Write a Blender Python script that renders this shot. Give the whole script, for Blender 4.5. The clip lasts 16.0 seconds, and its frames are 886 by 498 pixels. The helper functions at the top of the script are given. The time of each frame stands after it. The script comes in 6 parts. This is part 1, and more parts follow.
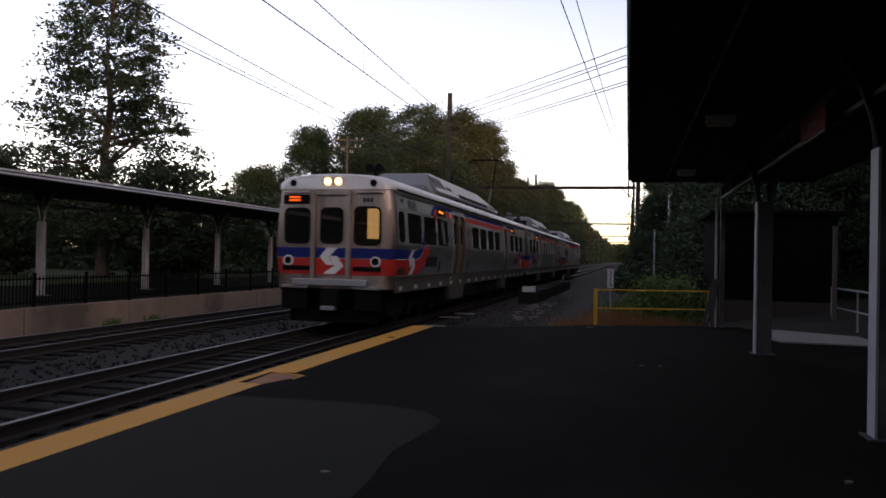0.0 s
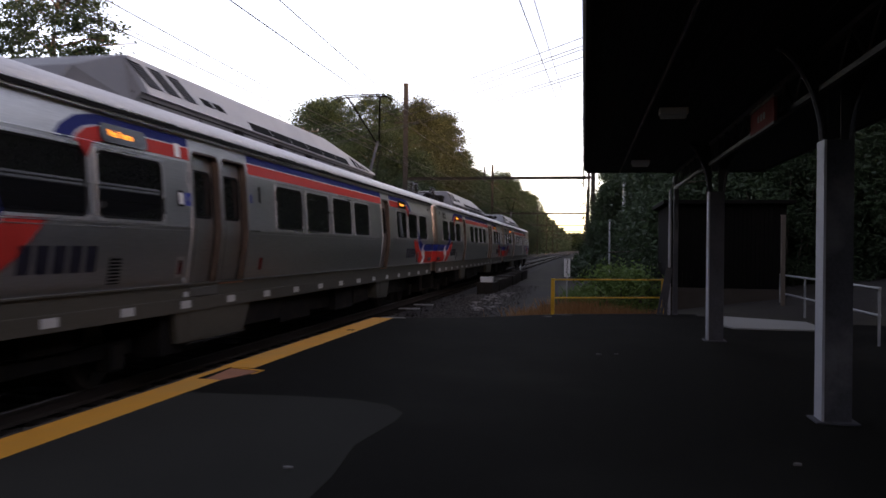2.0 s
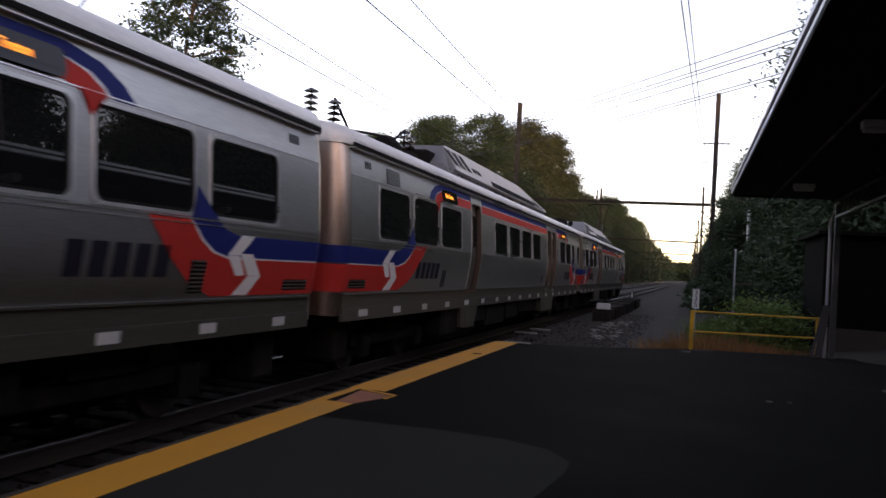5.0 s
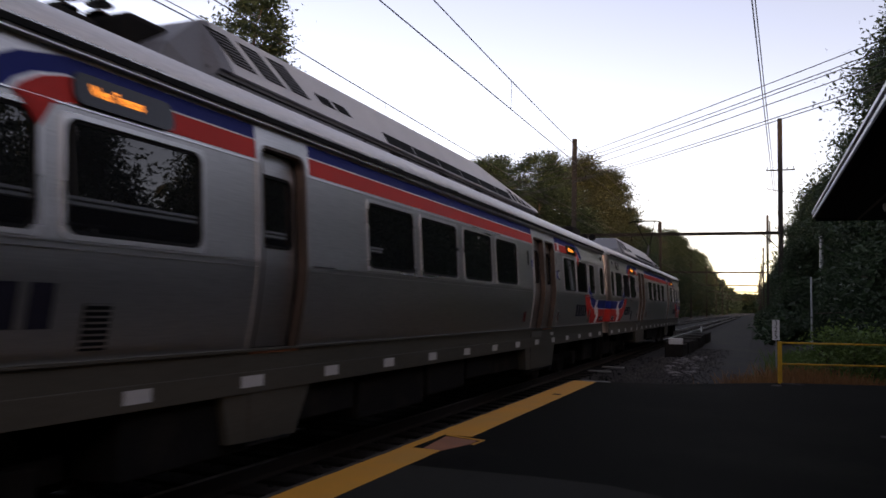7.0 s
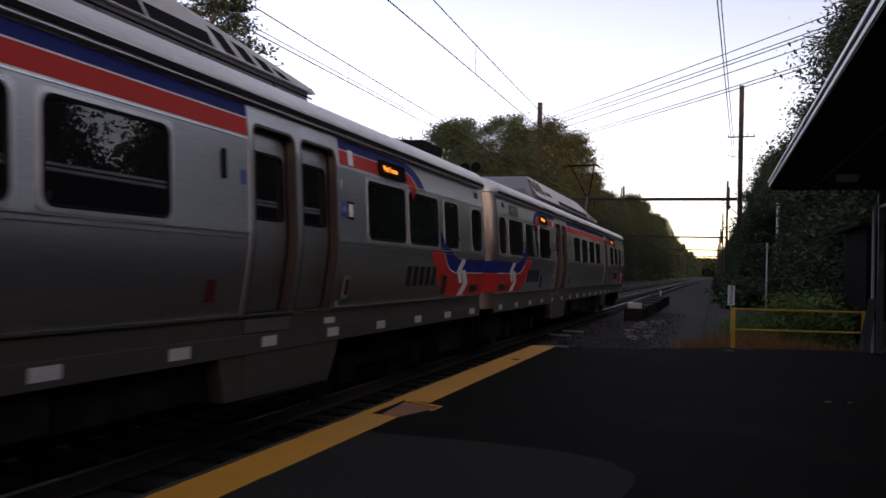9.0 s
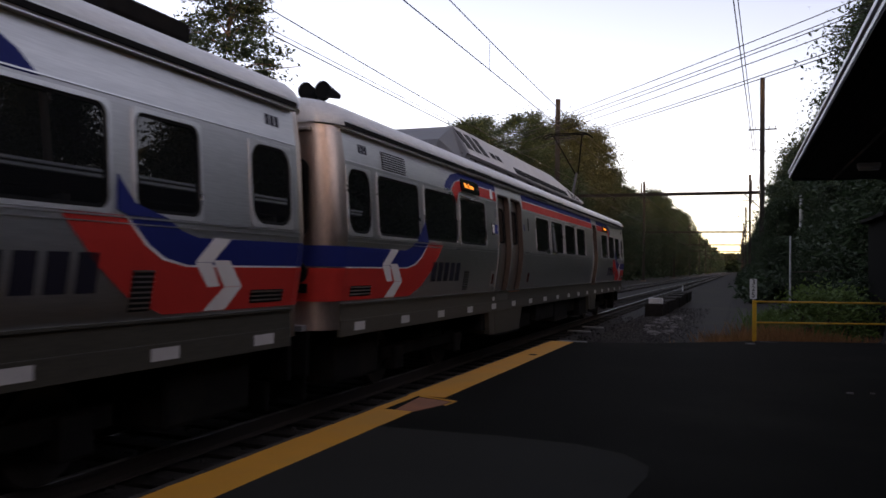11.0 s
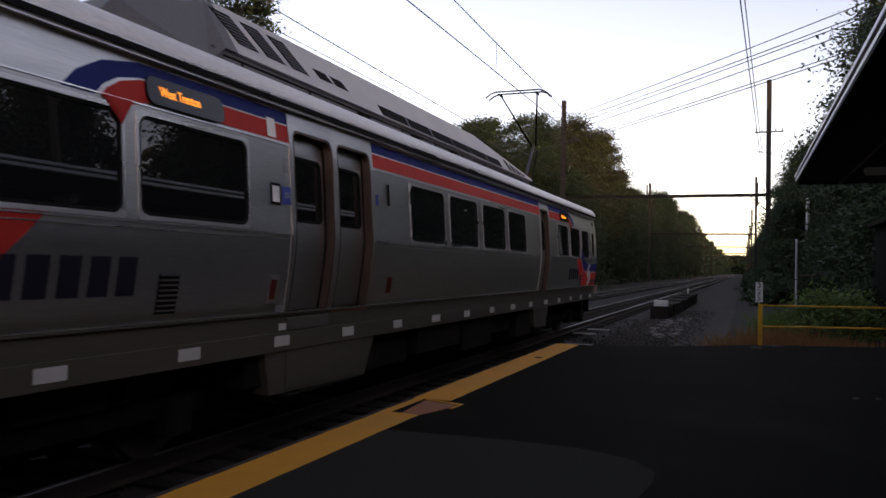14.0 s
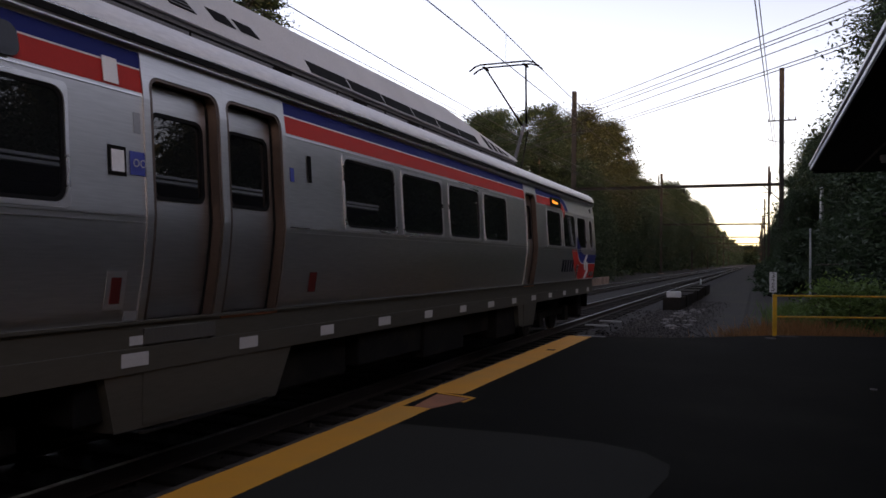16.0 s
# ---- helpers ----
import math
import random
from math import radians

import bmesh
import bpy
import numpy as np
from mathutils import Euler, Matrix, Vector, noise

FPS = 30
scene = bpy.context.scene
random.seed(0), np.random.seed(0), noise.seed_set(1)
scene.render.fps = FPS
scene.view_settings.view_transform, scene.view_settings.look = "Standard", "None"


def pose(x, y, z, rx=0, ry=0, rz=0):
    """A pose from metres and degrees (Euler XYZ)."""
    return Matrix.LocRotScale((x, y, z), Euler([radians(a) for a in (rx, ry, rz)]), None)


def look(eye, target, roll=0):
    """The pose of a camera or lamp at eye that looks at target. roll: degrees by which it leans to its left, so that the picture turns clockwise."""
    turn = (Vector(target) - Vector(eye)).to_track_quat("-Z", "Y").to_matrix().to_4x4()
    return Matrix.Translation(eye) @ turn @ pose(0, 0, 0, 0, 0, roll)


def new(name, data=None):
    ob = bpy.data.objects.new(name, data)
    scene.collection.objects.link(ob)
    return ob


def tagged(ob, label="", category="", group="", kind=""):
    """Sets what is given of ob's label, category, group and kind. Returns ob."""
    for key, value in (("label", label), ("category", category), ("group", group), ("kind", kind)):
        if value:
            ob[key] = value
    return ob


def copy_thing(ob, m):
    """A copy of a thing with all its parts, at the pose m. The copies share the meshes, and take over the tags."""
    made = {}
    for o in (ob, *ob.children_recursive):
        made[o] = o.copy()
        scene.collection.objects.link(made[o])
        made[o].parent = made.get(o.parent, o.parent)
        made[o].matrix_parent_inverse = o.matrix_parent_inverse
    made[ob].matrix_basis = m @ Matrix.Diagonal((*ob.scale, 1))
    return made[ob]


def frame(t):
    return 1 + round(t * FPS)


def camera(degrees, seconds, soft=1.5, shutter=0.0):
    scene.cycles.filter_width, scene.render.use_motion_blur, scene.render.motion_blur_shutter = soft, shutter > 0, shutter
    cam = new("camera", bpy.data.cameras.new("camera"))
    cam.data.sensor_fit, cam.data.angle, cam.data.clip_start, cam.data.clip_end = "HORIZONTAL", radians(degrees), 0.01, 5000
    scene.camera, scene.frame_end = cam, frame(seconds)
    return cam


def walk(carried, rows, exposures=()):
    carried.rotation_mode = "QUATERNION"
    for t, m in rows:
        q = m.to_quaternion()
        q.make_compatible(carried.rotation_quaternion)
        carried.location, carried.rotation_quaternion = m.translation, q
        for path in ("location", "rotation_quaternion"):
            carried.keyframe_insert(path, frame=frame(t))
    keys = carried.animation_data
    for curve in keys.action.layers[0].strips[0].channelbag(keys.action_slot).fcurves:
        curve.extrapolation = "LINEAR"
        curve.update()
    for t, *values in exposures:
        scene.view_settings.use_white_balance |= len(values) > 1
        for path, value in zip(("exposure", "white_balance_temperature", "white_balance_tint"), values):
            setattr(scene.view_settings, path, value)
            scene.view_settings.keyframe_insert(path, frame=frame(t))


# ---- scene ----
cam = camera(59.6, 16.0, soft=1.6, shutter=0.5)
PATH = [
    (0, (5.507, -0.763, 1.649), (5.041, 1.182, 1.67), 1.2),
    (0.5, (5.532, -0.826, 1.67), (5.069, 1.12, 1.684), 0.8),
    (1, (5.547, -0.829, 1.681), (5.101, 1.12, 1.702), 0.9),
    (1.5, (5.534, -0.829, 1.684), (5.13, 1.13, 1.691), 0.7),
    (2, (5.491, -0.809, 1.677), (5.133, 1.158, 1.675), 0.6),
    (2.5, (5.406, -0.772, 1.676), (5.04, 1.195, 1.684), 0.1),
    (3, (5.288, -0.722, 1.686), (4.838, 1.226, 1.650), 2.4),
    (3.5, (5.142, -0.46, 1.616), (4.648, 1.478, 1.613), 2.0),
    (3.7, (5.069, -0.352, 1.612), (4.574, 1.586, 1.623), 3.3),
    (5.8, (4.344, 0.243, 1.633), (3.607, 2.102, 1.679), 2.6),
    (6, (4.293, 0.263, 1.602), (3.516, 2.106, 1.638), 2.4),
    (6.5, (4.252, 0.278, 1.619), (3.474, 2.119, 1.696), 1.2),
    (7, (4.211, 0.307, 1.575), (3.464, 2.156, 1.719), 1.3),
    (7.5, (4.248, 0.254, 1.635), (3.53, 2.117, 1.738), 1.9),
    (8, (4.243, 0.292, 1.622), (3.587, 2.18, 1.695), 2.2),
    (8.2, (4.251, 0.302, 1.652), (3.611, 2.195, 1.716), 1.8),
    (10.5, (4.331, 0.294, 1.609), (3.61, 2.159, 1.652), 1.2),
    (11, (4.361, 0.377, 1.59), (3.649, 2.245, 1.636), 0.8),
    (11.5, (4.32, 0.367, 1.594), (3.607, 2.235, 1.63), 1.1),
    (12, (4.326, 0.384, 1.604), (3.611, 2.251, 1.635), 1.2),
    (12.5, (4.343, 0.431, 1.598), (3.648, 2.306, 1.646), 1.1),
    (13, (4.351, 0.417, 1.603), (3.646, 2.288, 1.659), 1.4),
    (13.5, (4.363, 0.385, 1.592), (3.646, 2.251, 1.649), 1.2),
    (14, (4.354, 0.33, 1.628), (3.63, 2.193, 1.675), 1.1),
    (14.5, (4.362, 0.337, 1.61), (3.625, 2.196, 1.642), 0.9),
    (15, (4.346, 0.356, 1.6), (3.607, 2.214, 1.64), 0.9),
    (15.5, (4.337, 0.404, 1.604), (3.596, 2.261, 1.636), 0.7),
    (16, (4.332, 0.406, 1.626), (3.581, 2.26, 1.654), 0.6),
]
EXPOSURES = [(t, e + 1.60, 10600, 38) for t, e in ((0.0, 0.42), (1.0, 0.55), (1.5, 0.75), (2.0, 1.0), (2.5, 1.4), (3.0, 1.9), (3.7, 2.05), (5.8, 0.42), (16.0, 0.46))]
walk(cam, [(t, look(eye, target, roll)) for t, eye, target, roll in PATH], EXPOSURES)

# ------------------------------------------------------------------ light
SUN_ELEVATION, SUN_AZIMUTH = radians(5.5), radians(130)      # azimuth clockwise from +y
world = bpy.data.worlds.new("evening_sky")
scene.world = world
world.use_nodes = True
wn = world.node_tree.nodes
sky = wn.new("ShaderNodeTexSky")
sky.sky_type, sky.sun_disc = "NISHITA", False
sky.sun_elevation, sky.sun_rotation = SUN_ELEVATION, SUN_AZIMUTH
sky.air_density, sky.dust_density, sky.ozone_density = 0.6, 0.6, 1.1
wn["Background"].inputs["Strength"].default_value = 0.15
world.node_tree.links.new(sky.outputs[0], wn["Background"].inputs["Color"])

sun = new("sun", bpy.data.lights.new("sun", "SUN"))
sun.data.energy, sun.data.angle, sun.data.color = 0.15, radians(0.6), (1.0, 0.66, 0.38)
sun_dir = Vector((math.sin(SUN_AZIMUTH) * math.cos(SUN_ELEVATION), math.cos(SUN_AZIMUTH) * math.cos(SUN_ELEVATION), math.sin(SUN_ELEVATION)))
sun.matrix_world = Matrix.Translation((60, -60, 40)) @ sun_dir.to_track_quat("Z", "Y").to_matrix().to_4x4()

# ------------------------------------------------------------------ materials


def material(name, color, rough=0.7, metal=0.0, vary=0.25, scale=6.0, bump=0.0, fine=60.0, stretch=(1, 1, 1), stain=None, stain_amount=0.0, per_object=0.0, island=0.0, gloss=0.5):
    """A surface with variation at two scales, relief and, where given, stains of another colour."""
    m = bpy.data.materials.new(name)
    m.use_nodes = True
    n, l = m.node_tree.nodes, m.node_tree.links
    b = n["Principled BSDF"]
    b.inputs["Roughness"].default_value, b.inputs["Metallic"].default_value = rough, metal
    b.inputs["Specular IOR Level"].default_value = gloss
    co = n.new("ShaderNodeTexCoord")
    mp = n.new("ShaderNodeMapping")
    mp.inputs["Scale"].default_value = stretch
    l.new(co.outputs["Object"], mp.inputs["Vector"])
    big, small = n.new("ShaderNodeTexNoise"), n.new("ShaderNodeTexNoise")
    for t, s, d in ((big, scale, 4.0), (small, fine, 3.0)):
        t.inputs["Scale"].default_value, t.inputs["Detail"].default_value = s, d
        l.new(mp.outputs[0], t.inputs["Vector"])
    add = n.new("ShaderNodeMath")
    add.operation = "MULTIPLY_ADD"
    add.inputs[1].default_value = 0.5
    l.new(small.outputs["Fac"], add.inputs[0])
    half = n.new("ShaderNodeMath")
    half.operation = "MULTIPLY"
    half.inputs[1].default_value = 0.5
    l.new(big.outputs["Fac"], half.inputs[0])
    l.new(half.outputs[0], add.inputs[2])
    ramp = n.new("ShaderNodeMapRange")
    ramp.inputs["From Min"].default_value, ramp.inputs["From Max"].default_value = 0.3, 0.7
    ramp.inputs["To Min"].default_value, ramp.inputs["To Max"].default_value = 1 - vary, 1 + vary
    l.new(add.outputs[0], ramp.inputs["Value"])
    value = ramp.outputs[0]
    for amount, node, out in ((per_object, "ShaderNodeObjectInfo", "Random"), (island, "ShaderNodeNewGeometry", "Random Per Island")):
        if amount:
            oi, mr, mu = n.new(node), n.new("ShaderNodeMapRange"), n.new("ShaderNodeMath")
            mr.inputs["To Min"].default_value, mr.inputs["To Max"].default_value = 1 - amount, 1 + amount
            mu.operation = "MULTIPLY"
            l.new(oi.outputs[out], mr.inputs["Value"])
            l.new(mr.outputs[0], mu.inputs[0])
            l.new(value, mu.inputs[1])
            value = mu.outputs[0]
    mul = n.new("ShaderNodeVectorMath")
    mul.operation = "SCALE"
    mul.inputs[0].default_value = color
    l.new(value, mul.inputs["Scale"])
    out = mul.outputs[0]
    if stain:
        st, cr, mx = n.new("ShaderNodeTexNoise"), n.new("ShaderNodeMapRange"), n.new("ShaderNodeMix")
        st.inputs["Scale"].default_value, st.inputs["Detail"].default_value = scale * 0.37, 6.0
        l.new(mp.outputs[0], st.inputs["Vector"])
        cr.inputs["From Min"].default_value, cr.inputs["From Max"].default_value = 0.5, 0.68
        cr.inputs["To Max"].default_value = stain_amount
        l.new(st.outputs["Fac"], cr.inputs["Value"])
        mx.data_type = "RGBA"
        mx.inputs["B"].default_value = (*stain, 1)
        l.new(cr.outputs[0], mx.inputs["Factor"])
        l.new(out, mx.inputs["A"])
        out = mx.outputs["Result"]
    l.new(out, b.inputs["Base Color"])
    if rough > 0.15:
        rr = n.new("ShaderNodeMapRange")
        rr.inputs["To Min"].default_value, rr.inputs["To Max"].default_value = max(0.02, rough - 0.12), min(1.0, rough + 0.12)
        l.new(big.outputs["Fac"], rr.inputs["Value"])
        l.new(rr.outputs[0], b.inputs["Roughness"])
    if bump:
        bu = n.new("ShaderNodeBump")
        bu.inputs["Strength"].default_value, bu.inputs["Distance"].default_value = min(1.0, bump), 0.02
        l.new(add.outputs[0], bu.inputs["Height"])
        l.new(bu.outputs[0], b.inputs["Normal"])
    return m


def glowing(name, color, strength):
    m = bpy.data.materials.new(name)
    m.use_nodes = True
    b = m.node_tree.nodes["Principled BSDF"]
    b.inputs["Base Color"].default_value = (*color, 1)
    b.inputs["Emission Color"].default_value, b.inputs["Emission Strength"].default_value = (*color, 1), strength
    return m


def tinted_glass(name, tint, see):
    """Tinted safety glass: a mirror by Fresnel over a darkened view through it."""
    m = bpy.data.materials.new(name)
    m.use_nodes = True
    n, l = m.node_tree.nodes, m.node_tree.links
    n.remove(n["Principled BSDF"])
    fr, gl, tr, dk, mx, m2 = (n.new("ShaderNode" + k) for k in ("Fresnel", "BsdfGlossy", "BsdfTransparent", "BsdfDiffuse", "MixShader", "MixShader"))
    fr.inputs["IOR"].default_value = 1.9
    gl.inputs["Roughness"].default_value = 0.015
    tr.inputs["Color"].default_value = (*tint, 1)
    dk.inputs["Color"].default_value = (0.01, 0.011, 0.012, 1)
    m2.inputs["Fac"].default_value = see
    l.new(dk.outputs[0], m2.inputs[1])
    l.new(tr.outputs[0], m2.inputs[2])
    l.new(fr.outputs[0], mx.inputs["Fac"])
    l.new(m2.outputs[0], mx.inputs[1])
    l.new(gl.outputs[0], mx.inputs[2])
    l.new(mx.outputs[0], n["Material Output"].inputs["Surface"])
    return m


def leafy(name, color, vary):
    """Leaves: matt, a little light through them, each leaf of its own tone."""
    m = material(name, color, rough=0.65, vary=vary, scale=0.5, fine=9.0, island=0.22)
    n, l = m.node_tree.nodes, m.node_tree.links
    b = n["Principled BSDF"]
    tl, mx = n.new("ShaderNodeBsdfTranslucent"), n.new("ShaderNodeMixShader")
    src = b.inputs["Base Color"].links[0].from_socket
    l.new(src, tl.inputs["Color"])
    mx.inputs["Fac"].default_value = 0.25
    l.new(b.outputs[0], mx.inputs[1])
    l.new(tl.outputs[0], mx.inputs[2])
    l.new(mx.outputs[0], n["Material Output"].inputs["Surface"])
    return m


